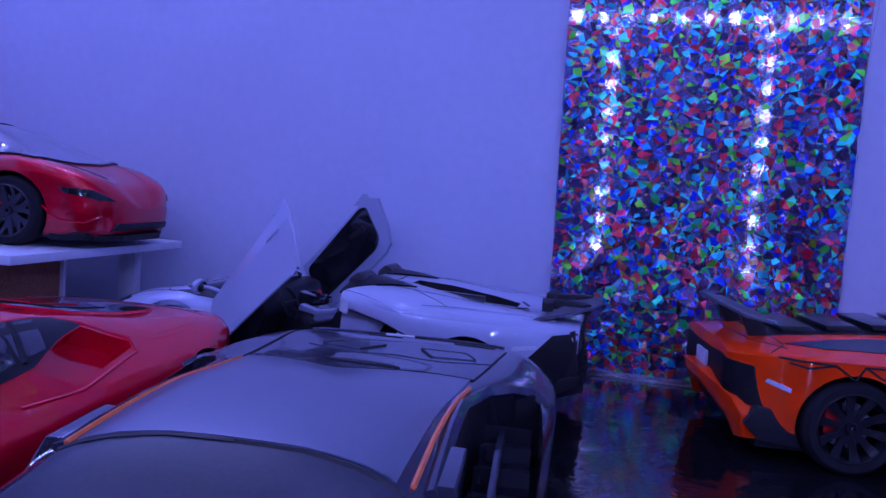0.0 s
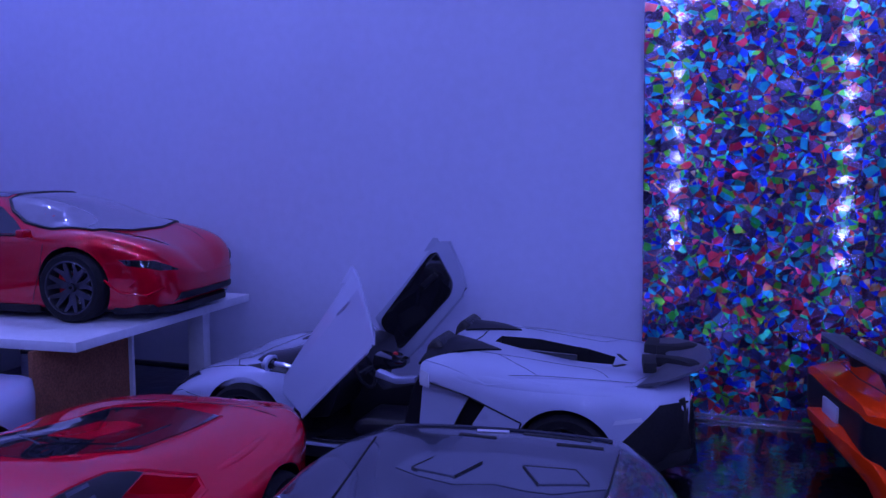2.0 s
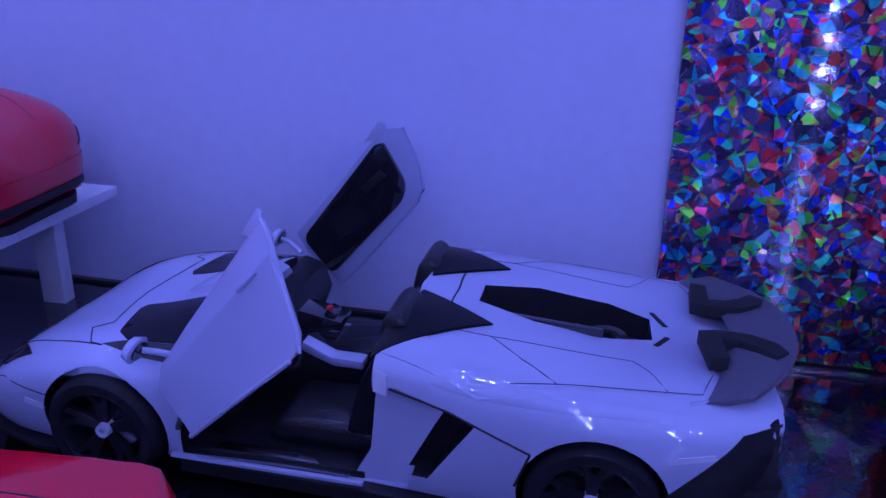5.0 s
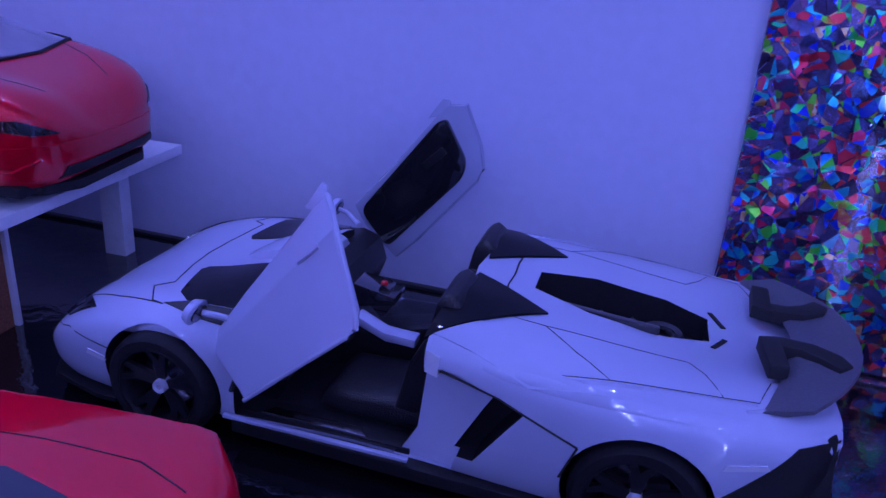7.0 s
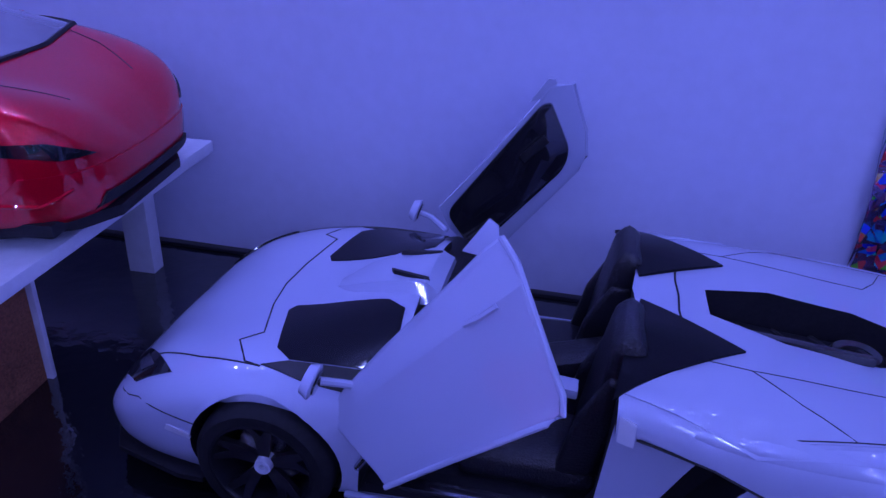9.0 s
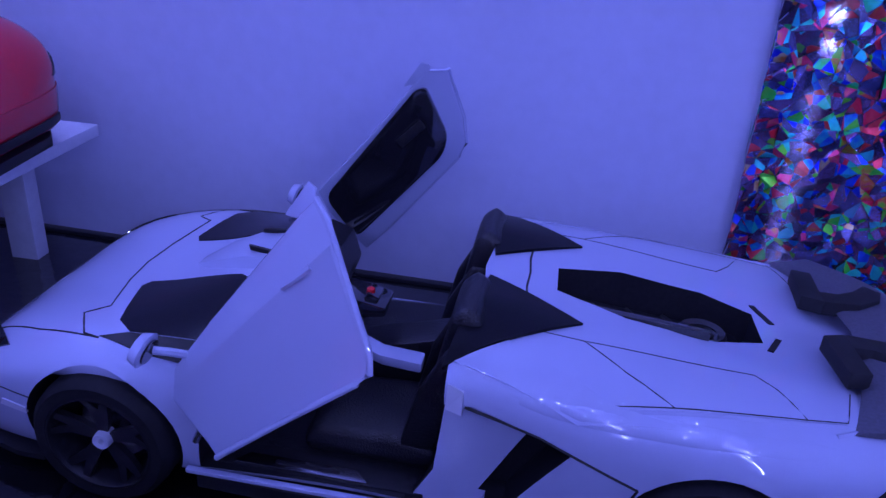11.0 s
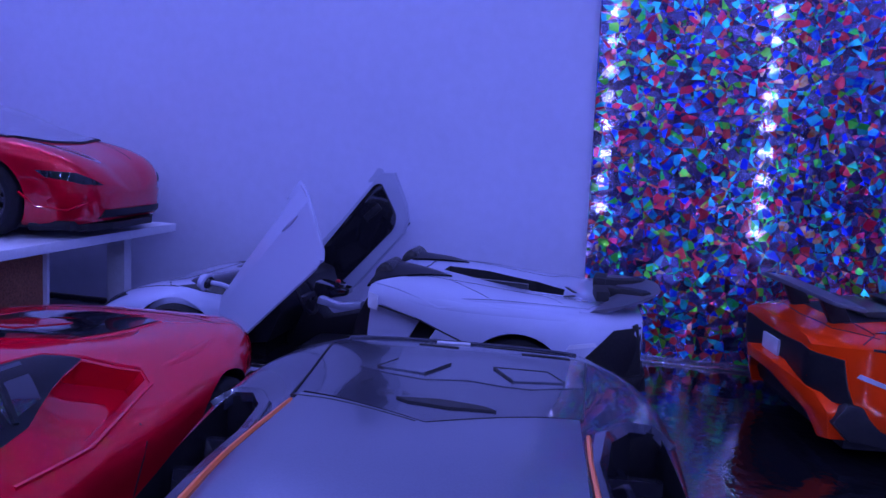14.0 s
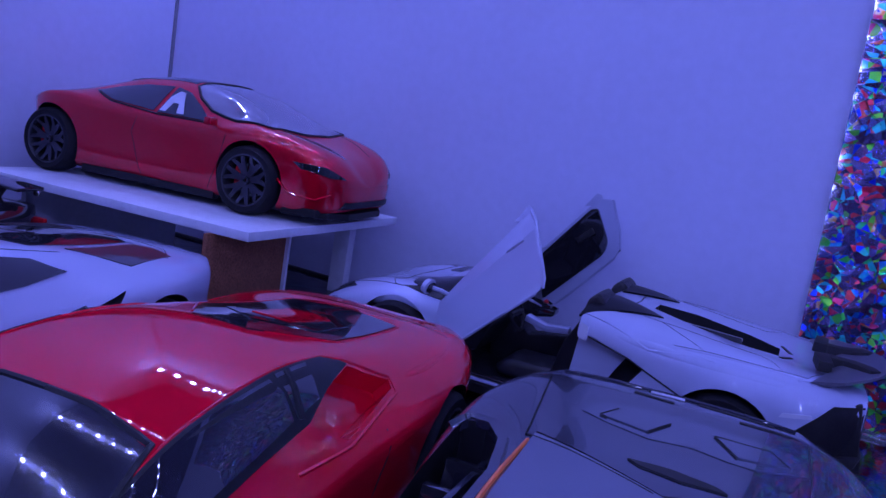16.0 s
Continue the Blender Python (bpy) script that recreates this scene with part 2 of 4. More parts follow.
        bmesh.ops.triangulate(bm, faces=[f for f in bm.faces if len(f.verts) > 4])

        def put(v, lift):
            if how == "top":
                return self.top(v[0], v[1], lift)
            if how == "side":
                return self.side(v[0], v[1], sign, lift)
            return self.rear(v[0], v[1], 1 if how == "rear" else -1, lift)
        flat = {v: (v.co.x, v.co.y) for v in bm.verts}
        ret = bmesh.ops.extrude_face_region(bm, geom=list(bm.faces))
        raised = [g for g in ret["geom"] if isinstance(g, bmesh.types.BMVert)]
        for v in raised:
            v.co = put((v.co.x, v.co.y), up)
        for v, p in flat.items():
            v.co = put(p, up - thick)
        bmesh.ops.recalc_face_normals(bm, faces=bm.faces)
        return bm

    def line(self, points, how="top", sign=-1, radius=0.35, up=0.0):
        """A panel gap or bead along points on the shell."""
        dense = []
        for a, b in zip(points, points[1:]):
            k = max(2, int(math.dist(a, b) / 4))
            dense += [(a[0] + (b[0] - a[0]) * i / k, a[1] + (b[1] - a[1]) * i / k) for i in range(k)]
        dense.append(points[-1])
        put = {"top": lambda p: self.top(p[0], p[1], up), "side": lambda p: self.side(p[0], p[1], sign, up), "rear": lambda p: self.rear(p[0], p[1], 1, up)}[how]
        return tube([put(p) for p in dense], radius, 5)

    def cut(self, cutters, mats, sharp=32):
        """The shell less its cutters; cut faces take the second material."""
        ob = new("shell", self.mesh.copy())
        for m in mats:
            ob.data.materials.append(m)
        made = []
        for bm in cutters:
            bm, slot = bm if isinstance(bm, tuple) else (bm, 1)
            for f in bm.faces:
                f.material_index = slot
            me = bpy.data.meshes.new("cutter")
            bm.to_mesh(me)
            bm.free()
            for m in mats:
                me.materials.append(m)
            c = new("cutter", me)
            made.append(c)
            mod = ob.modifiers.new("cut", "BOOLEAN")
            mod.operation, mod.object, mod.solver = "DIFFERENCE", c, "EXACT"
        dg = bpy.context.evaluated_depsgraph_get()
        dg.update()
        me = bpy.data.meshes.new_from_object(ob.evaluated_get(dg))
        for o in (ob, *made):
            bpy.data.objects.remove(o)
        out = bmesh.new()
        out.from_mesh(me)
        return out


def arch(x, r, w, inner):
    """A cutter for one wheel arch on the side of sign(w)."""
    bm = lathe([(0.01, inner), (r, inner), (r, w), (0.01, w)], 36)
    bmesh.ops.translate(bm, vec=(x, 0, r * 0.94), verts=bm.verts)
    bmesh.ops.recalc_face_normals(bm, faces=bm.faces)
    return bm


def wheel_parts(car, x, y, r, width, rim_mat, spokes=5, cap=None, split=True, caliper=None):
    """wheel > tyre, rim, hub_cap. The outer face looks away from the car's middle."""
    s = 1 if y > 0 else -1
    h = width / 2
    tyre = lathe([(r * 0.76, -h), (r * 0.9, -h * 1.03), (r * 0.98, -h * 0.8), (r, -h * 0.45), (r, h * 0.45), (r * 0.98, h * 0.8), (r * 0.9, h * 1.03), (r * 0.76, h), (r * 0.74, 0), (r * 0.76, -h)], 44)
    for o in (tyre,):
        bmesh.ops.translate(o, vec=(x, y, r), verts=o.verts)
    wheel = part("wheel", tyre, RUBBER, car, "black low-profile tyre on a spoked rim", 40)
    rim = lathe([(r * 0.77, h * 0.98), (r * 0.72, h * 1.02), (r * 0.69, h * 0.9), (r * 0.66, h * 0.2), (r * 0.66, -h * 0.9), (r * 0.74, -h * 0.95)], 44)
    disc = lathe([(0.01, -h * 0.1), (r * 0.5, -h * 0.1), (r * 0.5, -h * 0.3), (0.01, -h * 0.3)], 30)
    for k in range(spokes):
        a0 = 2 * math.pi * (k + 0.25) / spokes
        for side in ((-1, 1) if split else (0,)):
            a1 = a0 + side * 0.62 * math.pi / spokes * (0.9 if spokes > 5 else 0.55)
            wide0, wide1 = r * 0.075, r * (0.05 if split else 0.11)
            vs = []
            for rad, a, wd, d in ((r * 0.12, a0, wide0, h * 0.62), (r * 0.45, (a0 + a1) / 2 if split else a0, wide0, h * 0.66), (r * 0.7, a1, wide1, h * 0.92)):
                c, sn = math.cos(a), math.sin(a)
                for t, dd in ((-1, 0), (1, 0), (0.7, -h * 0.3), (-0.7, -h * 0.3)):
                    vs.append(rim.verts.new((rad * c - t * wd * sn, d + dd, rad * sn + t * wd * c)))
            for i in (0, 4):
                for j in range(4):
                    rim.faces.new((vs[i + j], vs[i + (j + 1) % 4], vs[i + 4 + (j + 1) % 4], vs[i + 4 + j]))
            rim.faces.new(vs[:4])
            rim.faces.new(vs[8:])
    bmesh.ops.recalc_face_normals(rim, faces=rim.faces)
    hub = lathe([(r * 0.045, h * 0.6), (r * 0.05, h * 0.84), (r * 0.115, h * 0.86), (r * 0.125, h * 0.7), (r * 0.125, h * 0.3)], 24)
    for o in (rim, disc, hub):
        if s < 0:
            bmesh.ops.scale(o, vec=(1, -1, 1), verts=o.verts)
            bmesh.ops.reverse_faces(o, faces=o.faces)
        bmesh.ops.translate(o, vec=(x, y, r), verts=o.verts)
    part("rim", rim, rim_mat, wheel, "", 30)
    part("brake_disc", disc, SILVER, wheel, "bare metal brake disc")
    part("hub_cap", hub, cap or rim_mat, wheel)
    if caliper:
        bm = box(bmesh.new(), x + r * 0.2, y + s * h * 0.05, r * 0.8, x + r * 0.5, y + s * h * 0.3, r * 1.35, 0.6)
        part("brake_caliper", bm, caliper, wheel, "red brake caliper")
    return wheel


# ---- the display room ----
def slab(name, x0, y0, z0, x1, y1, z1, mat, label, category, bevel=0.0):
    ob = part(name, box(bmesh.new(), x0, y0, z0, x1, y1, z1, bevel), mat, None, "", 35, 1.0)
    return tagged(ob, label, category, "", "structure")


WALL_Y = 0.447
slab("floor", -0.60, -0.60, -0.012, 0.60, 0.46, 0.0, FLOOR, "glossy black acrylic floor of the display", "floor")
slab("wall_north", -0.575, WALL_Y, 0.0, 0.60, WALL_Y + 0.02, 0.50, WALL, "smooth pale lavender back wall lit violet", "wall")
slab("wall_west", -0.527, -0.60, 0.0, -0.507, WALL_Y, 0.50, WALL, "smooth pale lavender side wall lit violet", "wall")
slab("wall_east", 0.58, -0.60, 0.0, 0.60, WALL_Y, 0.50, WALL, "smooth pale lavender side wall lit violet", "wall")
# unseen south wall and ceiling, added dark so the cars reflect little
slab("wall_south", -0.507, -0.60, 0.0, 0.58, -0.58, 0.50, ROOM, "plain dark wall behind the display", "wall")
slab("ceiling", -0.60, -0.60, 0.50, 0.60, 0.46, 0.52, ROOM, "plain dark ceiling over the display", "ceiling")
# no real board: a thin strip stands in for the floor's dark reflection
slab("baseboard", -0.505, WALL_Y - 0.004, 0.0, -0.010, WALL_Y, 0.002, FOOT_DARK, "low dark strip along the wall's foot", "baseboard", 0.0008)
slab("trim", -0.507, WALL_Y - 0.0025, 0.0, -0.5055, WALL_Y, 0.50, JOINT, "thin grey joint in the wall's corner", "trim")


# ---- shining foil panel of many small facets ----
def foil_material():
    m = bpy.data.materials.new("prism_foil")
    m.use_nodes = True
    nt = m.node_tree
    b = nt.nodes["Principled BSDF"]
    geo = nt.nodes.new("ShaderNodeNewGeometry")
    def palette(stops):
        ramp = nt.nodes.new("ShaderNodeValToRGB")
        el = ramp.color_ramp.elements
        for e, (p, c) in zip(el, stops):
            e.position, e.color = p, (*c, 1)
        for p, c in stops[2:]:
            el.new(p).color = (*c, 1)
        return ramp

    def maths(operation, a, b=None, c=None):
        n = nt.nodes.new("ShaderNodeMath")
        n.operation = operation
        for k, v in enumerate((a, b, c)):
            if isinstance(v, (int, float)):
                n.inputs[k].default_value = v
            elif v is not None:
                nt.links.new(v, n.inputs[k])
        return n.outputs[0]
    info = nt.nodes.new("ShaderNodeObjectInfo")
    piece = maths("FRACT", maths("ADD", info.outputs["Random"], geo.outputs["Random Per Island"]))
    drift = nt.nodes.new("ShaderNodeTexNoise")
    drift.inputs["Scale"].default_value = 170
    drift.inputs["Detail"].default_value = 3
    nt.links.new(geo.outputs["Position"], drift.inputs["Vector"])
    # the quiet ground between the flakes: indigo to violet
    ground = palette(((0.0, (0.04, 0.04, 0.12)), (0.3, (0.14, 0.11, 0.34)), (0.5, (0.05, 0.08, 0.28)), (0.7, (0.22, 0.17, 0.44)), (0.85, (0.20, 0.05, 0.20)), (1.0, (0.04, 0.13, 0.30))))
    nt.links.new(maths("FRACT", maths("MULTIPLY_ADD", drift.outputs["Fac"], 0.5, piece)), ground.inputs[0])
    # bright flakes cut by the facets' edges
    cells = nt.nodes.new("ShaderNodeTexVoronoi")
    cells.inputs["Scale"].default_value = 210
    nt.links.new(geo.outputs["Position"], cells.inputs["Vector"])
    apart = nt.nodes.new("ShaderNodeSeparateColor")
    nt.links.new(cells.outputs["Color"], apart.inputs[0])
    flake = palette(((0.0, (0.01, 0.03, 1.0)), (0.16, (0.02, 0.12, 1.0)), (0.24, (0.03, 0.7, 1.0)), (0.40, (0.05, 1.0, 0.75)), (0.48, (0.03, 1.0, 0.12)), (0.60, (0.25, 1.0, 0.06)), (0.64, (1.0, 0.10, 0.10)), (0.84, (1.0, 0.02, 0.10)), (0.90, (1.0, 0.08, 0.3)), (0.95, (1.0, 0.35, 0.05)), (1.0, (1.0, 0.9, 0.6))))
    hue = maths("FRACT", maths("MULTIPLY_ADD", drift.outputs["Fac"], 0.30, maths("ADD", apart.outputs[0], maths("MULTIPLY", piece, 0.5))))
    nt.links.new(hue, flake.inputs[0])
    shine = nt.nodes.new("ShaderNodeMapRange")
    shine.inputs[1].default_value, shine.inputs[2].default_value = 0.50, 0.53
    nt.links.new(maths("FRACT", maths("ADD", apart.outputs[1], piece)), shine.inputs[0])
    ramp = nt.nodes.new("ShaderNodeMix")
    ramp.data_type = "RGBA"
    nt.links.new(shine.outputs[0], ramp.inputs[0])
    nt.links.new(ground.outputs[0], ramp.inputs[6])
    nt.links.new(flake.outputs[0], ramp.inputs[7])
    tex = nt.nodes.new("ShaderNodeTexNoise")
    tex.inputs["Scale"].default_value = 650
    nt.links.new(geo.outputs["Position"], tex.inputs["Vector"])
    mix = nt.nodes.new("ShaderNodeMix")
    mix.data_type, mix.blend_type = "RGBA", "MULTIPLY"
    mix.inputs[0].default_value = 0.35
    nt.links.new(ramp.outputs[2], mix.inputs[6])
    nt.links.new(tex.outputs["Fac"], mix.inputs[7])
    nt.links.new(mix.outputs[2], b.inputs["Base Color"])
    bump = nt.nodes.new("ShaderNodeBump")
    bump.inputs["Strength"].default_value = 0.25
    bump.inputs["Distance"].default_value = 0.001
    nt.links.new(tex.outputs["Fac"], bump.inputs["Height"])
    nt.links.new(bump.outputs[0], b.inputs["Normal"])
    b.inputs["Metallic"].default_value = 0.65
    b.inputs["Roughness"].default_value = 0.24
    b.inputs["Coat Weight"].default_value = 1.0
    b.inputs["Coat Roughness"].default_value = 0.06
    b.inputs["Coat IOR"].default_value = 1.7
    film = nt.nodes.new("ShaderNodeCombineXYZ")
    film.inputs[1].default_value = -1.0
    ripple = nt.nodes.new("ShaderNodeBump")
    ripple.inputs["Strength"].default_value = 0.05
    ripple.inputs["Distance"].default_value = 0.001
    wave = nt.nodes.new("ShaderNodeTexNoise")
    wave.inputs["Scale"].default_value = 110
    nt.links.new(geo.outputs["Position"], wave.inputs["Vector"])
    nt.links.new(wave.outputs["Fac"], ripple.inputs["Height"])
    nt.links.new(film.outputs[0], ripple.inputs["Normal"])
    nt.links.new(ripple.outputs[0], b.inputs["Coat Normal"])
    return m


FOIL = foil_material()
FOIL_BACK = material("silver_foil_edge", (0.6, 0.58, 0.7), 0.25, metal=1.0, stain=0.3, stain_size=60, bump=0.5, bump_size=200)


def foil_panel():
    from mathutils.geometry import delaunay_2d_cdt
    x0, x1, z0, z1, y = -0.0065, 0.1605, 0.003, 0.46, WALL_Y - 0.004
    rng = random.Random(4)
    back = part("backing", box(bmesh.new(), x0, y + 0.001, 0.0005, x1, WALL_Y - 0.0005, z1), FOIL_BACK, None, "", 35, 1.0)
    panel = tagged(back, "holographic foil panel of glittering angular facets fixed to the wall", "foil panel", "", "structure")
    panel.name = "foil_panel"
    step = 0.0043
    nx, nz = int((x1 - x0) / step), int((z1 - z0) / step)
    pts = []
    for i in range(nx + 1):
        for j in range(nz + 1):
            px, pz = x0 + (x1 - x0) * i / nx, z0 + (z1 - z0) * j / nz
            if 0 < i < nx:
                px += rng.uniform(-0.8, 0.8) * step
            else:
                px += rng.uniform(-0.0006, 0.0006) - (0.02 * pz if i == 0 else 0.0)
            if 0 < j < nz:
                pz += rng.uniform(-0.8, 0.8) * step
            pts.append(Vector((px, pz)))
    verts, _, faces, *_ = delaunay_2d_cdt(pts, [], [], 0, 1e-6)
    tri_of_edge, used, pieces = {}, set(), []
    for k, f in enumerate(faces):
        for a, b in zip(f, (*f[1:], f[0])):
            tri_of_edge.setdefault(frozenset((a, b)), []).append(k)
    order = list(range(len(faces)))
    rng.shuffle(order)
    for k in order:
        if k in used:
            continue
        used.add(k)
        f = list(faces[k])
        mates = []
        for a, b in zip(f, (*f[1:], f[0])):
            for o in tri_of_edge[frozenset((a, b))]:
                if o not in used:
                    mates.append((o, a, b))
        if mates and rng.random() < 0.62:
            o, a, b = rng.choice(mates)
            used.add(o)
            apex = [v for v in faces[o] if v not in (a, b)][0]
            f.insert(f.index(a) + 1, apex)
        pieces.append(f)
    pieces.sort(key=lambda f: sum(verts[v].y for v in f) / len(f))
    co, fs = [], []
    for number, f in enumerate(pieces):
        tilt_x, tilt_z = rng.gauss(0, 0.2), rng.gauss(0, 0.2)
        mid = sum((verts[v] for v in f), Vector((0, 0))) / len(f)
        corners = []
        for v in f:
            q = mid + (verts[v] - mid) * 0.985
            corners.append((q.x, y - 0.0004 + tilt_x * (q.x - mid.x) + tilt_z * (q.y - mid.y) - 0.0002 * rng.random(), q.y))
        if number < 300:
            me = bpy.data.meshes.new("facet")
            me.from_pydata(corners, [], [list(range(len(corners)))])
            me.materials.append(FOIL)
            new("facet", me).parent = panel
            continue
        fs.append(list(range(len(co), len(co) + len(corners))))
        co += corners
    me = bpy.data.meshes.new("facets")
    me.from_pydata(co, [], fs)
    me.materials.append(FOIL)
    ob = new("facets", me)
    ob.parent = panel
    tagged(ob, "glittering blue, green and red foil facets", kind="stuff")
    lip = part("foot_lip", box(bmesh.new(), x0 + 0.002, y - 0.007, 0.0, x1, y - 0.0012, 0.0016, 0.0005), FOIL_BACK, panel, "silvery curled foot of the foil", 35, 1.0)
    return panel


foil_panel()


# ---- strips of small lamps ----
def led_strip(points, facing, glow_mat, label, half=0.0038):
    """led_strip > tape, each chip."""
    pts = [Vector(p) for p in points]
    a, b = pts[0], pts[-1]
    d = (b - a).normalized()
    n = Vector(facing).normalized()
    side = d.cross(n)
    strip = thing("led_strip", Matrix.Translation(a), label, "led strip", "strips of small lamps")
    bm = bmesh.new()
    ring = []
    for p in (a - d * 0.006, b + d * 0.006):
        ring.append([bm.verts.new(p - a + side * u * 0.005 - n * w * 0.0008) for u, w in ((-1, 0), (1, 0), (1, 1), (-1, 1))])
    for j in range(4):
        bm.faces.new((ring[0][j], ring[0][(j + 1) % 4], ring[1][(j + 1) % 4], ring[1][j]))
    bm.faces.new(ring[0])
    bm.faces.new(ring[1])
    bmesh.ops.recalc_face_normals(bm, faces=bm.faces)
    part("tape", bm, BOARD, strip, "", 35, 1.0)
    chip = bmesh.new()
    vs = [chip.verts.new(d * u * half + side * w * half + n * (0.0002 + (0.0012 if top else 0))) for top in (0, 1) for u, w in ((-1, -1), (1, -1), (1, 1), (-1, 1))]
    chip.faces.new(vs[4:])
    for j in range(4):
        chip.faces.new((vs[j], vs[(j + 1) % 4], vs[4 + (j + 1) % 4], vs[4 + j]))
    bmesh.ops.recalc_face_normals(chip, faces=chip.faces)
    me = mesh_of(chip, "chip", glow_mat)
    for p in pts:
        o = new("chip", me)
        o.parent = strip
        o.location = p - a
    return strip


def spaced(a, b, gap):
    a, b = Vector(a), Vector(b)
    k = int((b - a).length / gap)
    return [a + (b - a) * i / k for i in range(k + 1)]


led_strip(spaced((-0.49, 0.425, 0.42), (-0.22, 0.425, 0.42), 0.034), (0, -0.45, -1), LED_GLOW_BACK, "white tape with violet-blue lamps along the wall's head")
led_strip(spaced((-0.49, -0.20, 0.382), (0.56, -0.20, 0.382), 0.035), (0, 0.6, -0.8), LED_GLOW_FRONT, "white tape with violet-blue lamps over the display's front")
led_strip(spaced((-0.49, 0.25, 0.485), (0.56, 0.25, 0.485), 0.034), (0, 0, -1), LED_GLOW_TOP, "white tape with violet-blue lamps on the ceiling", 0.0022)
led_strip(spaced((-0.49, 0.12, 0.485), (0.56, 0.12, 0.485), 0.034), (0, 0, -1), LED_GLOW_TOP, "white tape with violet-blue lamps on the ceiling", 0.0022)
led_strip(spaced((-0.49, -0.02, 0.485), (0.56, -0.02, 0.485), 0.034), (0, 0, -1), LED_GLOW_TOP, "white tape with violet-blue lamps on the ceiling", 0.0022)
led_strip(spaced((0.0, -0.20, 0.05), (0.0, -0.20, 0.360), 0.035), (0, 1, 0), LED_GLOW_COLUMN, "upright white tape with violet-blue lamps")
led_strip(spaced((0.211, -0.20, 0.03), (0.211, -0.20, 0.360), 0.035), (0, 1, 0), LED_GLOW_COLUMN, "upright white tape with violet-blue lamps")


# ---- table under the small red car ----
def display_table():
    t = thing("display_table", pose(-0.261, 0.275, 0, 0, 0, 2.5), "low white foam-board table with a brown chipboard leg", "table")
    bm = prism([(-0.190, -0.010), (0, 0), (0.0, 0.160), (-0.190, 0.158)], "z", 0.0535, 0.0585, 0.0006)
    part("tabletop", bm, BOARD, t, "white board top with rough cut edges", 35, 1.0)
    bm = box(bmesh.new(), -0.025, -0.004, 0, -0.022, 0.064, 0.0533, 0.0003)
    leg = part("leg", bm, CORK, t, "brown chipboard leg panel", 35, 1.0)
    part("edge_strip", box(bmesh.new(), -0.027, 0.0644, 0, -0.020, 0.0665, 0.0533, 0.0004), BOARD, leg, "white torn paper edge", 35, 1.0)
    part("leg", box(bmesh.new(), -0.037, 0.142, 0, -0.025, 0.150, 0.0533, 0.0005), BOARD, t, "white board leg", 35, 1.0)
    part("leg", box(bmesh.new(), -0.180, 0.012, 0, -0.176, 0.14, 0.0533, 0.0005), BOARD, t, "white board leg", 35, 1.0)
    return t


display_table()

# ---- cars ----
def sides(points):
    """The same outline for both sides: plan outlines are mirrored across the car's middle."""
    return points, [(x, -y) for x, y in points]


def new_car(name, m, label, spec, paint, axles, cutters=(), rim=RIM_BLACK, spokes=5, cap=None, radius=19.5, track=48.0, split=True, caliper=None):
    car = thing(name, m, label, "model car", "model cars")
    sh = Shell(spec)
    cut = list(cutters)
    for x in axles:
        for s in (-1, 1):
            cut.append(arch(x, radius + 2.0, 80 * s, 33 * s))
    part("body", sh.cut(cut, [paint, BLACK]), [paint, BLACK], car)
    for x in axles:
        for s in (-1, 1):
            wheel_parts(car, x, s * (track - 1), radius, 15, rim, spokes, cap, split, caliper)
    floor_pan = box(bmesh.new(), 12, -44, 5.5, spec["length"] - 14, 44, 10, 1.0)
    part("underbody", floor_pan, BLACK, car)
    return car, sh


def rear_at(x, y, angle, length):
    """The pose of a car whose tail's middle stands at x, y and whose tail points along angle."""
    return pose(x - length * MM * math.cos(radians(angle)), y - length * MM * math.sin(radians(angle)), 0, 0, 0, angle)


def sheet(car, sh, name, outline, mat, how="top", sign=-1, up=0.35, label="", both=False, thick=0.8, cell=5.0):
    """A fitted sheet on the shell; both: one on each side of the car."""
    made = []
    if not both:
        made.append(part(name, sh.patch(outline, how, sign, up, thick, cell), mat, car, label))
    elif how == "top":
        for o in sides(outline):
            made.append(part(name, sh.patch(o, how, sign, up, thick, cell), mat, car, label))
    elif how == "side":
        for sg in (-1, 1):
            made.append(part(name, sh.patch(outline, how, sg, up, thick, cell), mat, car, label))
    else:
        for o in (outline, [(-y, z) for y, z in outline]):
            made.append(part(name, sh.patch(o, how, sign, up, thick, cell), mat, car, label))
    return made


def gaps(car, sh, lines, how="top", mat=None, radius=0.24, both=True, name="panel_gap", up=-0.05):
    for pts in lines:
        if how == "side":
            for sg in ((-1, 1) if both else (-1,)):
                part(name, sh.line(pts, how, sg, radius, up), mat or SEAM, car)
        else:
            for o in (sides(pts) if both else (pts,)):
                part(name, sh.line(o, how, -1, radius, up), mat or SEAM, car)


def ridge(car, sh, points, radius, sunk, mat, name):
    """A softly rounded crest along points of the plan, on both sides, sunk into the shell."""
    for o in sides(points):
        dense = []
        for i in range(len(o) - 1):
            dense += [(o[i][0] + (o[i + 1][0] - o[i][0]) * q / 6, o[i][1] + (o[i + 1][1] - o[i][1]) * q / 6) for q in range(6)]
        dense.append(o[-1])
        n = len(dense) - 1
        bed = [sh.top(x, y, -sunk - 0.8 * abs(2 * i / n - 1) ** 6) for i, (x, y) in enumerate(dense)]
        for _ in range(25):
            bed = [bed[0]] + [(bed[i - 1] + bed[i] * 2 + bed[i + 1]) / 4 for i in range(1, n)] + [bed[n]]
        part(name, tube(bed, radius, 24), mat, car, "", 60)


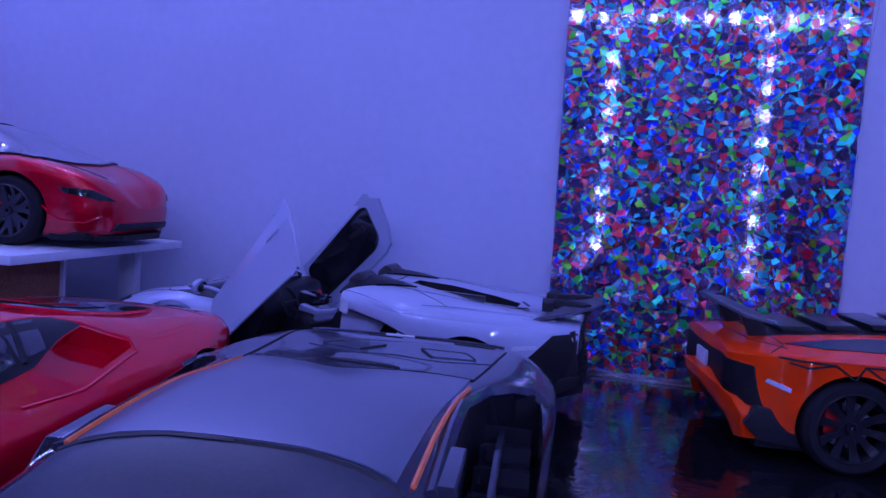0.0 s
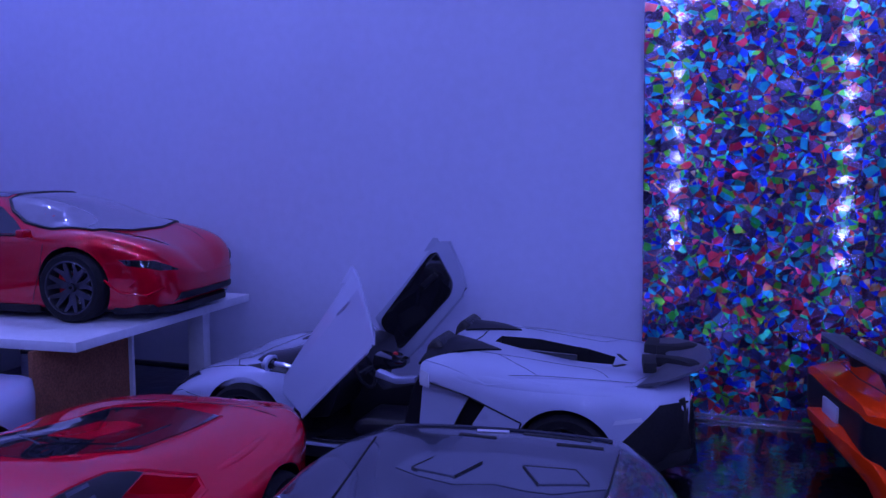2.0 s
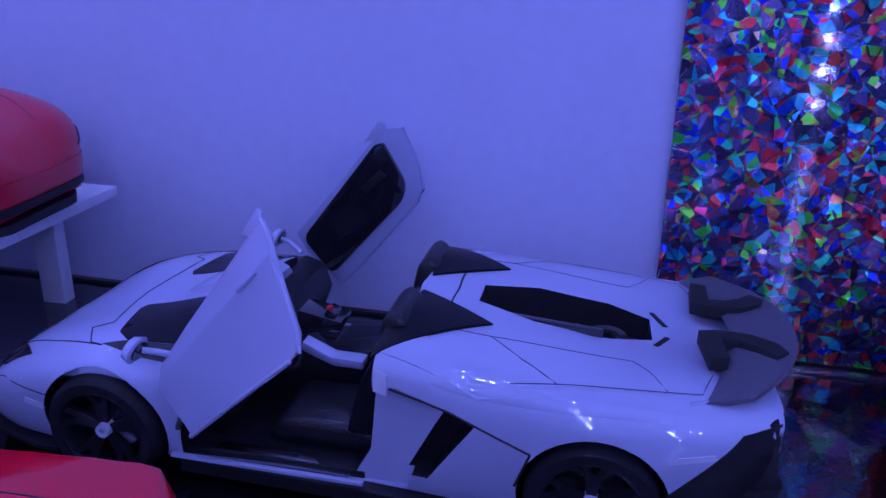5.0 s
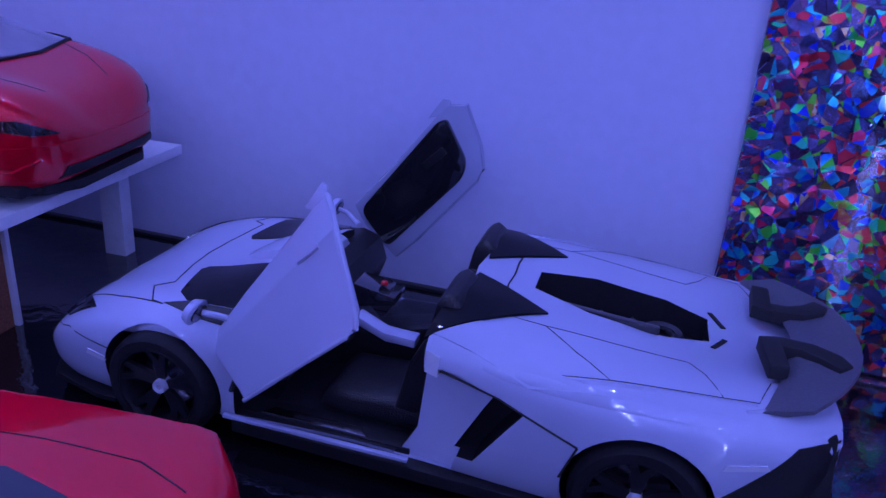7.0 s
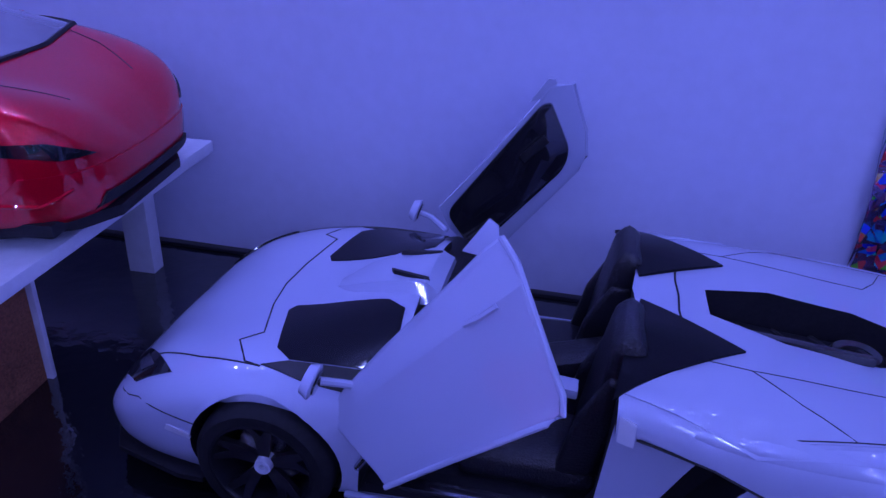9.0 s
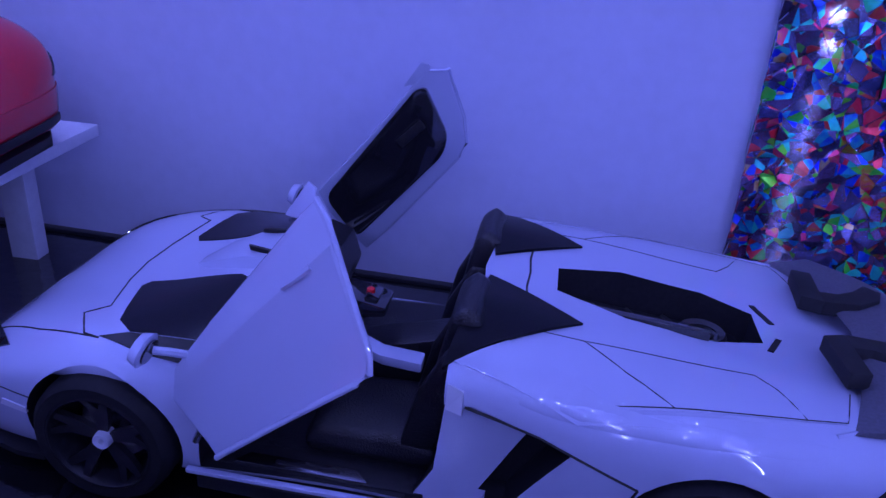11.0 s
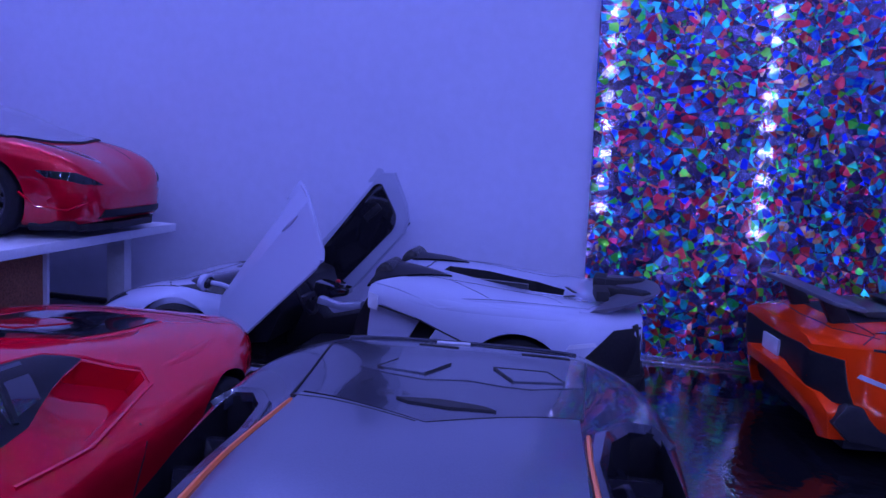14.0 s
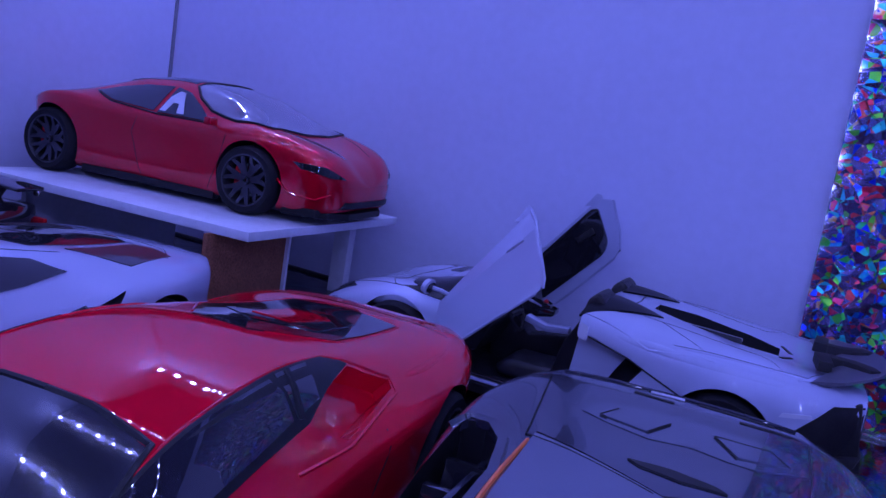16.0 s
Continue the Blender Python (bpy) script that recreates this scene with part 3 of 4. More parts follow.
def bent_plate(outline, depth, fn, bevel=0.5):
    """A plate of an outline in x, z with a depth across, bent so that y = fn(x, z)."""
    bm = prism(outline, "y", -depth / 2, depth / 2, bevel)
    for v in bm.verts:
        v.co.y += fn(v.co.x, v.co.z)
    return bm


# -- the white open car with its doors up --
ROADSTER = {
    "length": 262.0, "sharp": {3: 0.12},
    "width": [(0, 34), (4, 43), (18, 50.5), (40, 54.5), (58, 56), (85, 53.5), (120, 52), (150, 53.5), (185, 56), (212, 57), (245, 53.5), (262, 44)],
    "under": [(0, 11), (20, 9), (60, 9), (200, 9), (240, 14), (262, 27)],
    "shoulder": [(0, 19), (5, 24), (22, 34), (42, 39.5), (60, 41), (90, 42), (120, 45), (150, 51), (180, 49), (212, 48), (245, 47), (262, 46)],
    "waist": [(0, 1.0), (60, 1.0), (95, 0.97), (150, 0.92), (185, 0.975), (212, 0.99), (262, 0.98)],
    "base_w": [(0, 25), (22, 37), (58, 43), (90, 44), (150, 46), (200, 45), (262, 39)],
    "base_z": [(0, 20), (5, 26.5), (22, 40), (42, 46), (60, 47.5), (90, 47), (120, 50), (150, 57.5), (180, 57), (212, 55), (245, 53), (262, 50)],
    "rail_w": [(0, 14), (60, 22), (150, 24), (262, 20)],
    "rail_z": [(0, 20.5), (5, 27), (22, 38.5), (42, 44), (60, 47.5), (88, 54), (120, 55), (150, 59.5), (180, 57.5), (212, 53.5), (245, 50.5), (262, 49)],
    "top": [(0, 21), (5, 27.5), (22, 38.5), (42, 43.5), (60, 46.5), (88, 54), (120, 55), (150, 59), (180, 56.5), (212, 52), (245, 49), (262, 48)],
}


def folded_plate(outline, depth, fn, folds, bevel=0.5):
    """A bent plate with creases along lines (ax, az, bx, bz) of its plane."""
    bm = prism(outline, "y", -depth / 2, depth / 2, bevel)
    for ax, az, bx, bz in folds:
        bmesh.ops.bisect_plane(bm, geom=[*bm.verts, *bm.edges, *bm.faces], plane_co=(ax, 0, az), plane_no=(bz - az, 0, ax - bx), dist=1e-4)
    for v in bm.verts:
        v.co.y += fn(v.co.x, v.co.z)
    return bm


def rounded(points, r=3.0, steps=4):
    """The outline with its corners rounded off."""
    out = []
    n = len(points)
    for i in range(n):
        p, a, b = Vector(points[i]), Vector(points[i - 1]), Vector(points[(i + 1) % n])
        u, v = a - p, b - p
        k = min(r, u.length * 0.45, v.length * 0.45)
        p0, p1 = p + u.normalized() * k, p + v.normalized() * k
        for q in range(steps + 1):
            f = q / steps
            w = p0 * (1 - f) ** 2 + p * 2 * f * (1 - f) + p1 * f ** 2
            out.append((w.x, w.y))
    return out


def car_door(car, s, shift, rise, out):
    """One scissor door standing up: door > inner_panel, door_pull, window_frame, handle, hinge_strut."""
    def plane(x, z):
        return s * (59.5 + out + 0.48 * (x - 95) - 0.2247 * (z - 28))
    k = [(81, 36.7), (98.5, 29), (116, 46), (135, 64), (138, 67.5), (137.5, 71), (125, 93), (121, 96), (117, 91.5), (112, 84.5), (93, 59), (82.3, 43.5)]
    if s > 0:
        k = [(82.5, 48), (86, 38), (98, 20.5), (106, 29), (131, 60), (133.5, 66), (132, 77), (126, 95), (119, 95), (115.5, 90), (99, 68)]
    k = [(x + shift, z + rise) for x, z in k]
    belt = (81.5 + shift, 37.5 + rise, 125.5 + shift, 88.5 + rise)
    foot = (96 + shift, 31.5 + rise, 135.5 + shift, 69.5 + rise)

    def past(line, x, z):
        ax, az, bx, bz = line
        n = math.hypot(bx - ax, bz - az)
        return ((bx - ax) * (z - az) - (bz - az) * (x - ax)) / n

    def placed(x, z):
        flat = plane(x - shift, z - rise)
        return flat - (0.0 if s > 0 else s * 0.4 * max(0.0, past(belt, x, z)) - s * 0.16 * max(0.0, -past(foot, x, z)))
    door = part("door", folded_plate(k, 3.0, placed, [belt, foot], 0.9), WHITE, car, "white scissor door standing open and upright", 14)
    lining = rounded([(x + shift, z + rise) for x, z in (((85.3, 46), (95.3, 26.5), (126, 62), (127.5, 70), (119.5, 89), (116, 88)) if s > 0 else ((86, 43), (98, 34), (131, 69), (131, 75), (121, 91), (113, 84), (95, 59)))], 4.5)
    part("inner_panel", folded_plate(lining, 3.4, lambda x, z: placed(x, z) - s * 1.9, [belt, foot], 0.7), GLOSS, door, "glossy black door lining")
    if s > 0:
        pull = [(112 + shift, 66 + rise), (120 + shift, 74 + rise), (118 + shift, 77 + rise), (110 + shift, 69 + rise)]
        part("door_pull", bent_plate(pull, 1.6, lambda x, z: placed(x, z) - s * 4.2, 0.4), LEATHER, door, "black padded door pull")
    rim = [(x, placed(x, z) + s * 1.3, z) for x, z in k[1:8]]
    part("door_rim", tube(rim, 0.8, 8), WHITE, door, "raised white rim round the door")
    hx, hz = 122 + shift, 83.5 + rise
    part("handle", tube([(hx - 7, placed(hx - 7, hz - 7) + s * 1.4, hz - 7), (hx - 3.5, placed(hx - 3.5, hz - 3.5) + s * 2.2, hz - 3.5), (hx, placed(hx, hz) + s * 1.4, hz)], 0.75, 6), WHITE, door)
    flap = [(121.5 + shift, 91 + rise), (120 + shift, 97 + rise), (117.5 + shift, 97.5 + rise), (112 + shift, 89 + rise)]
    part("window_frame", bent_plate(flap, 1.2, lambda x, z: placed(x, z) - s * 0.6, 0.3), WHITE, door)
    strut = tube([(88 + shift, placed(88, 33) - s * 4, 24), (93 + shift, placed(93, 34) - s * 2.5, 34 + rise)], 1.0, 8)
    part("hinge_strut", strut, SILVER, door, "bare metal hinge strut")
    return door


def white_roadster():
    pit = prism([(92, -41), (94, -43), (146, -43), (152, -20), (150, 0), (152, 20), (146, 43), (94, 43), (92, 41), (90, 0)], "z", 11.5, 90)
    openings = [prism([(83, 12.5), (140, 12.5), (145, 22), (147, 46), (146, 90), (92, 90), (86, 38)], "y", 30 * s, 80 * s) for s in (-1, 1)]
    engine = prism([(171, -7), (190, -14), (214, -14), (228, -8), (228, 8), (214, 14), (190, 14), (171, 7)], "z", 38, 90)
    duct = [prism([(157, 18), (164, 18), (178, 40), (170, 43), (165, 34)], "y", 42 * s, 80 * s) for s in (-1, 1)]
    hollow = [(prism([(138, 10.8), (145, 46.5), (154, 47.5), (172, 42.5), (166, 33), (159, 18), (157, 10.8)], "y", 46.5 * s, 80 * s), 0) for s in (-1, 1)]
    car, sh = new_car("white_roadster", pose(-0.244, 0.3525, 0, 0, 0, 0.6), "white open-top sports car model with both scissor doors raised",
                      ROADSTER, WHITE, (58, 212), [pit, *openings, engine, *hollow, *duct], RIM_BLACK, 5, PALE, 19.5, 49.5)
    car_door(car, -1, -4, 0, 0)
    car_door(car, 1, -1, 5, 6)
    # low twin windscreens
    sheet(car, sh, "windscreen", [(52, -18), (53.5, -15), (68, -14.5), (82, -15.5), (88, -20), (89, -30), (85, -42), (62, -42), (57, -38)], SCREEN_DARK, both=True, label="low dark windscreen")
    sheet(car, sh, "cowl", [(55, -44.5), (62, -42.4), (85, -42.4), (82, -49), (68, -48)], BLACK, both=True, label="black cowl under the windscreen")
    gaps(car, sh, [[(43.5, 0), (45, -13), (50, -31), (44.5, -35), (50, -43.6), (55, -45)], [(20, -36.6), (36, -42), (55, -45)]], radius=0.3)
    # white spine between the screens, with two black slots
    spine = bmesh.new()
    rows = []
    for x, w, z in ((62, 2.5, 0.2), (70, 7, 3.0), (80, 9.5, 4.2), (92, 11, 4.6), (96, 11.5, 1.5)):
        base = sh.top(min(x, 89), 0).z
        rows.append([spine.verts.new(p) for p in ((x, -w - 3, base - 2), (x, -w, base + z * 0.8), (x, 0, base + z), (x, w, base + z * 0.8), (x, w + 3, base - 2))])
    for a, b in zip(rows, rows[1:]):
        for q in range(4):
            spine.faces.new((a[q], a[q + 1], b[q + 1], b[q]))
        spine.faces.new((a[4], a[0], b[0], b[4]))
    spine.faces.new(rows[0])
    spine.faces.new(rows[-1])
    bmesh.ops.recalc_face_normals(spine, faces=spine.faces)
    spine = part("centre_spine", spine, WHITE, car, "raised white spine between the screens", 20)
    top = sh.top(84, 0).z + 3.4
    for sd in (-1, 1):
        part("spine_slot", prism([(80, 5.5 * sd), (92, 8 * sd), (92.5, 9.6 * sd), (81, 7.0 * sd)], "z", top, top + 1.4, 0.2), SEAM, spine, "narrow black slot")
    sheet(car, sh, "headlight", [(9, -32), (13, -30), (29.5, -46), (17, -45), (9.5, -38)], LAMP_LENS, both=True, up=0.6, cell=2.5, label="dark arrow-shaped headlight")
    sheet(car, sh, "headlight_reflector", [(13, -36), (15.5, -34.5), (22, -42), (17.5, -42)], SILVER, both=True, up=0.75, cell=2.5)
    gaps(car, sh, [[(4, 26), (20, 31.5), (39, 29.7)]], "side", radius=0.25)
    sheet(car, sh, "side_marker", [(29, 25), (37, 24), (37, 26), (30, 27)], PALE, "side", both=True)
    # front bumper: intakes and splitter
    sheet(car, sh, "intake", [(-36, 13), (-20, 12), (-17, 19), (-34, 21)], BLACK, "nose", both=True, label="black front intake")
    part("splitter", prism([(-2, -30), (8, -46), (30, -52), (38, -52), (38, 52), (30, 52), (8, 46), (-2, 30)], "z", 6.5, 8.5, 0.5), BLACK, car, "black front splitter")
    for s in (-1, 1):
        part("side_skirt", prism([(82, 40 * s), (188, 40 * s), (188, 54 * s), (150, 53 * s), (82, 51 * s)], "z", 6.0, 10.6, 0.6), BLACK, car, "black side skirt")
        part("sill_edge", prism([(80, 51 * s), (144, 51 * s), (144, 52.8 * s), (80, 52.8 * s)], "z", 12.2, 13.4, 0.3), WHITE, car, "thin white sill edge")
        part("sill", prism([(84, 38 * s), (143, 38 * s), (143, 47 * s), (84, 47 * s)], "z", 10.5, 13.0, 0.5), BLACK, car)
        plate = part("sill_plate", prism([(94, 42.4 * s), (124, 42.4 * s), (128, 46.6 * s), (91, 46.6 * s)], "z", 12.6, 13.6, 0.2), SILVER, car, "pale metal sill plate")
        part("plate_lettering", box(bmesh.new(), 102, 44.0 * s, 13.5, 120, 45.2 * s, 13.8), BLACK, plate, "dark bar of unreadable lettering")
    # inside
    part("cockpit_floor", box(bmesh.new(), 84, -42, 10.6, 150, 42, 12.4, 0.5), LEATHER, car, "dark carpeted cockpit floor")
    part("centre_tunnel", prism([(92, 12), (152, 12), (152, 40), (134, 34), (112, 28), (98, 42), (92, 44)], "y", -7, 7, 1.5), LEATHER, car, "black centre tunnel")
    part("dashboard", prism([(86, 20), (97, 22), (103, 37), (100, 47), (92, 49.5), (86, 48)], "y", -40, 40, 2.0), LEATHER, car, "black padded dashboard")
    part("console_trim", bent_plate([(112, 38), (126, 37), (138, 40), (138, 43), (125, 40), (113, 41.5)], 6, lambda x, z: -16 - 0.45 * (x - 110), 0.8), WHITE, car, "white console trim")
    lever = part("gear_selector", prism([(114, 43), (119, 42.5), (119.5, 45), (116, 46.5)], "y", -4, 3, 0.6), GLOSS, car, "small black gear selector")
    part("start_knob", lathe([(0.01, 48.2), (1.2, 47.6), (1.4, 46.0), (0.01, 45.8)], 14, "z"), CALIPER, lever, "tiny red knob").location = (0.1165, -0.002, -0.0006)
    part("gear_console", prism([(104, 36), (122, 40), (122, 43), (106, 46)], "y", -6, 6, 0.8), GLOSS, car)
    for s in (-1, 1):
        seat = part("seat", prism([(108, 13), (146, 13), (146, 20), (136, 23), (112, 22), (107, 18)], "y", s * 10, s * 38, 3.0), LEATHER, car, "black leather bucket seat", 60)
        part("backrest", prism([(138, 18), (148, 18), (155, 54), (153, 61), (149, 64), (145, 60), (141, 40)], "y", s * 12, s * 36, 2.6), LEATHER, seat, "", 60)
        for edge in (11, 34):
            part("bolster", prism([(134, 20), (144, 20), (151, 52), (145, 52), (138, 38)], "y", s * edge, s * (edge + 4), 1.4), LEATHER, seat, "", 60)
    wheel_ring = lathe([(8.5 + 0.9 * math.cos(a), 0.9 * math.sin(a)) for a in [i * math.pi / 4 for i in range(9)]], 28, "y")
    bmesh.ops.rotate(wheel_ring, cent=(0, 0, 0), matrix=Matrix.Rotation(radians(90), 3, "Z") @ Matrix.Rotation(radians(0), 3, "X"), verts=wheel_ring.verts)
    bmesh.ops.rotate(wheel_ring, cent=(0, 0, 0), matrix=Matrix.Rotation(radians(-25), 3, "Y"), verts=wheel_ring.verts)
    bmesh.ops.translate(wheel_ring, vec=(109, -24, 42), verts=wheel_ring.verts)
    box(wheel_ring, 108, -32, 41, 110, -16, 43)
    part("steering_wheel", wheel_ring, LEATHER, car, "black steering wheel")
    # fairings behind the seats
    for s in (-1, 1):
        out = [(145.5, 48 * s), (152, 7 * s), (178, 24 * s)]
        bm = sh.patch(out, "top", -1, 0.6, 1.2, 4.0)
        for v in bm.verts:
            lift = max(0.0, 1 - (v.co.x - 146) / 32) * max(0.0, 1 - abs(abs(v.co.y) - 25) / 20)
            v.co.z += 2.0 * lift
        part("headrest_fairing", bm, FAIRING, car, "black carbon fairing behind the seat")
    gaps(car, sh, [[(186, -50), (199.5, -47.8), (230, -43.2), (239.6, -41.4), (244, -28.6)], [(167, -31), (178.5, -31.5), (188.6, -40.5), (199.5, -47.8)], [(178.5, -31.5), (198.6, -30.5), (220.8, -29), (225.3, -34), (230, -43.2)]], radius=0.2)
    gaps(car, sh, [[(163, 0), (162.5, -9), (163, -16)]], radius=0.35)
    gaps(car, sh, [[(186, -51), (199.5, -48.9), (230, -44.3), (239, -42.6)], [(236, -46), (250, -40)]], mat=WHITE, radius=0.8, name="panel_edge", up=-0.3)
    sheet(car, sh, "shoulder_panel", [(148, -46.5), (160, -37.5), (168.5, -42.3), (185.5, -50), (205, -52), (178, -53.5)], WHITE, both=True, up=0.5, thick=1.0, cell=3.0, label="raised white shoulder panel with a crisp edge")
    ridge(car, sh, [(153, -49.5), (170, -51.5), (190, -53), (212, -53.5), (232, -51.5), (246, -47)], 5.0, 4.5, WHITE, "haunch_ridge")
    ridge(car, sh, [(30, -46), (46, -49.5), (62, -50.5), (80, -49)], 4.5, 4.1, WHITE, "fender_ridge")
    # engine under its frame
    part("engine", prism([(172, 36), (228, 36), (226, 42), (205, 44), (175, 47)], "y", -12, 12, 1.5), BLACK, car, "black engine in its bay")
    for k in range(4):
        part("engine_rib", tube([(182 + 11 * k, -11, 45.0 - 0.6 * k), (185 + 11 * k, 0, 47.6 - 0.6 * k), (182 + 11 * k, 11, 45.0 - 0.6 * k)], 1.1, 8), CARBON, car)
    part("engine_fan", lathe([(4.5, 47.0), (6.5, 47.6), (7.2, 46.6), (6.8, 45.2), (4.6, 45.6), (4.5, 47.0)], 24, "z"), CARBON, car, "dark ring-shaped engine pulley").location = (0.214, 0.002, -0.001)
    part("engine_bar", prism([(166, -9.5), (212, -15.5), (212, -13.5), (168, -6.5)], "z", 53.0, 55.6, 0.4), CARBON, car, "dark bar beside the engine bay")
    sheet(car, sh, "deck_slot", [(228, 12.5), (229.6, 12.8), (233.8, 4.4), (232.2, 4)], SEAM, both=True, cell=2.0)
    # flank: air scoop and its lip
    gaps(car, sh, [[(152, 47), (170, 43), (194, 34)], [(194, 34), (190, 22)]], "side", radius=0.4)
    sheet(car, sh, "tail_marker", [(232, 37), (244, 39), (243, 40.5), (233, 39)], PALE, "side", both=True, label="pale side marker lamp")
    sheet(car, sh, "door_latch", [(147.5, 46), (151.5, 45), (151.5, 51), (147.5, 52)], PALE, "side", both=True, up=0.9, thick=1.6)
    # tail
    sheet(car, sh, "tail_panel", [(-47, 28), (-40, 48), (40, 48), (47, 28), (30, 24), (-30, 24)], BLACK, "rear", up=0.5, label="black rear grille panel")
    for s in (-1, 1):
        bm = prism([(244, 22), (263, 26), (260, 48), (254, 46)], "y", s * 34, s * 45, 0.8)
        corner = part("tail_corner", bm, BLACK, car, "black rear corner vent")
        part("corner_skin", sh.patch([(227, 15), (232, 26), (250, 45.5), (261, 46.5), (261.5, 21), (250, 15.5)], "side", s, 0.4, 1.2, 4.0), BLACK, corner)
    part("diffuser", prism([(236, 8), (262, 22), (264, 28), (240, 20)], "y", -46, 46, 0.8), BLACK, car, "black rear diffuser")
    for k in range(5):
        part("diffuser_fin", prism([(240, 8), (266, 17), (265, 26), (242, 18)], "y", -32 + 16 * k - 0.7, -32 + 16 * k + 0.7), BLACK, car)
    part("exhaust", lathe([(6, 252), (6, 262), (5, 262), (5, 254), (0.1, 254)], 20, "z"), SILVER, car).matrix_local = Matrix.Rotation(radians(90), 4, "Y") @ Matrix.Translation((-0.034, 0, 0))
    # crescent wing on two hooked brackets
    n = 17
    bm = bmesh.new()
    rows = []
    for i in range(n):
        u = -1 + 2 * i / (n - 1)
        y = 45 * u
        back, front = 271 - 19 * abs(u) ** 2.2, 252 - 12 * abs(u) ** 1.6
        z = 55.5 - 3.0 * abs(u) ** 2
        rows.append([bm.verts.new(p) for p in ((front, y, z - 1.4), (front + 2, y, z - 0.2), ((front + back) / 2, y, z + 0.6), (back, y, z + 2.2), (back + 0.4, y, z + 1.2), ((front + back) / 2, y, z - 1.2))])
    for a, b in zip(rows, rows[1:]):
        for j in range(6):
            bm.faces.new((a[j], a[(j + 1) % 6], b[(j + 1) % 6], b[j]))
    bm.faces.new(rows[0])
    bm.faces.new(rows[-1])
    bmesh.ops.recalc_face_normals(bm, faces=bm.faces)
    wing = part("wing", bm, WING, car, "dark grey crescent rear wing")
    for s in (-1, 1):
        hook = bmesh.new()
        for out in ([(241, 11), (247, 9), (248, 28), (242.5, 29)], [(247, 9), (257, 10), (264, 14.5), (266, 20), (262, 23.5), (257.5, 18.5), (252.5, 15.5), (247, 15.5)]):
            piece = prism([(x, s * y) for x, y in out], "z", 53.0, 57.5, 0.4)
            tmp = bpy.data.meshes.new("hook")
            piece.to_mesh(tmp)
            piece.free()
            hook.from_mesh(tmp)
        part("wing_bracket", hook, SEAM, wing, "black hooked wing bracket")
    # mirrors on stalks
    for s in (-1, 1):
        stalk = part("mirror", tube([(86, s * 48, 46.5), (79, s * 52, 49.5), (75, s * 53, 50)], 1.1, 8), WHITE, car, "white mirror on a thin stalk")
        ob = lathe([(0.01, 2.2), (3.4, 1.6), (4.2, -0.8), (3.7, -1.2), (0.01, -1.4)], 20, "z")
        bmesh.ops.scale(ob, vec=(0.95, 1.35, 1), verts=ob.verts)
        bmesh.ops.rotate(ob, cent=(0, 0, 0), matrix=Matrix.Rotation(radians(-75), 3, "Y"), verts=ob.verts)
        bmesh.ops.translate(ob, vec=(73, s * 54, 50.5), verts=ob.verts)
        part("mirror_shell", ob, WHITE, stalk)
        ob = lathe([(0.01, -1.55), (2.9, -1.35), (2.9, -1.85), (0.01, -1.9)], 20, "z")
        bmesh.ops.scale(ob, vec=(0.95, 1.35, 1), verts=ob.verts)
        bmesh.ops.rotate(ob, cent=(0, 0, 0), matrix=Matrix.Rotation(radians(-75), 3, "Y"), verts=ob.verts)
        bmesh.ops.translate(ob, vec=(73, s * 54, 50.5), verts=ob.verts)
        part("mirror_glass", ob, GLASS_DARK, stalk, "dark mirror glass")
    return car


# -- the closed mid-engined cars standing side by side --
COUPE = {
    "length": 258.0, "sharp": {3: 0.3, 5: 0.35},
    "width": [(0, 36), (6, 45), (25, 51), (62, 53.5), (100, 51), (140, 51), (175, 53.5), (207, 54), (238, 47.5), (251, 40), (258, 32)],
    "under": [(0, 10), (20, 8), (60, 8), (200, 8), (240, 12), (258, 20)],
    "shoulder": [(0, 20), (8, 26), (30, 36), (62, 40), (100, 40), (150, 41), (190, 44), (215, 45), (240, 44), (258, 42)],
    "waist": [(0, 1.0), (70, 0.98), (120, 0.94), (165, 0.95), (207, 0.99), (258, 0.99)],
    "base_w": [(0, 28), (30, 38), (62, 45), (100, 45.5), (150, 45), (190, 45), (215, 46), (240, 42), (258, 33)],
    "base_z": [(0, 21), (8, 27), (30, 39), (62, 44.5), (100, 44.5), (150, 46.5), (190, 50), (215, 51), (240, 50), (258, 47)],
    "rail_w": [(0, 18), (40, 26), (60, 38), (88, 34), (130, 33.5), (165, 33), (200, 34), (240, 32), (258, 27)],
    "rail_z": [(0, 22), (8, 28), (40, 39), (60, 45), (88, 58.6), (100, 61.0), (112, 62.4), (130, 63), (160, 60), (200, 54), (240, 50.5), (258, 47.5)],
    "top": [(0, 22), (8, 28), (40, 38.5), (60, 45), (88, 60.6), (100, 63.5), (112, 65.4), (124, 66.3), (136, 66.2), (160, 62.5), (200, 56), (240, 51.5), (258, 48)],
}


def tail_of(car, sh, length, mat=GLOSS, w=43):
    sheet(car, sh, "tail_panel", [(-w, 24), (2 - w, 43), (w - 2, 43), (w, 24), (25, 20), (-25, 20)], mat, "rear", up=0.4, label="black rear panel")
    for s in (-1, 1):
        part("tail_light", box(bmesh.new(), length - 1.5, s * 18, 37, length + 1.0, s * (w - 3), 40.5, 0.6), CALIPER, car, "slim red tail light")
    part("diffuser", prism([(length - 26, 7), (length - 2, 14), (length + 1, 22), (length - 20, 16)], "y", 3 - w, w - 3, 0.8), BLACK, car, "black rear diffuser")


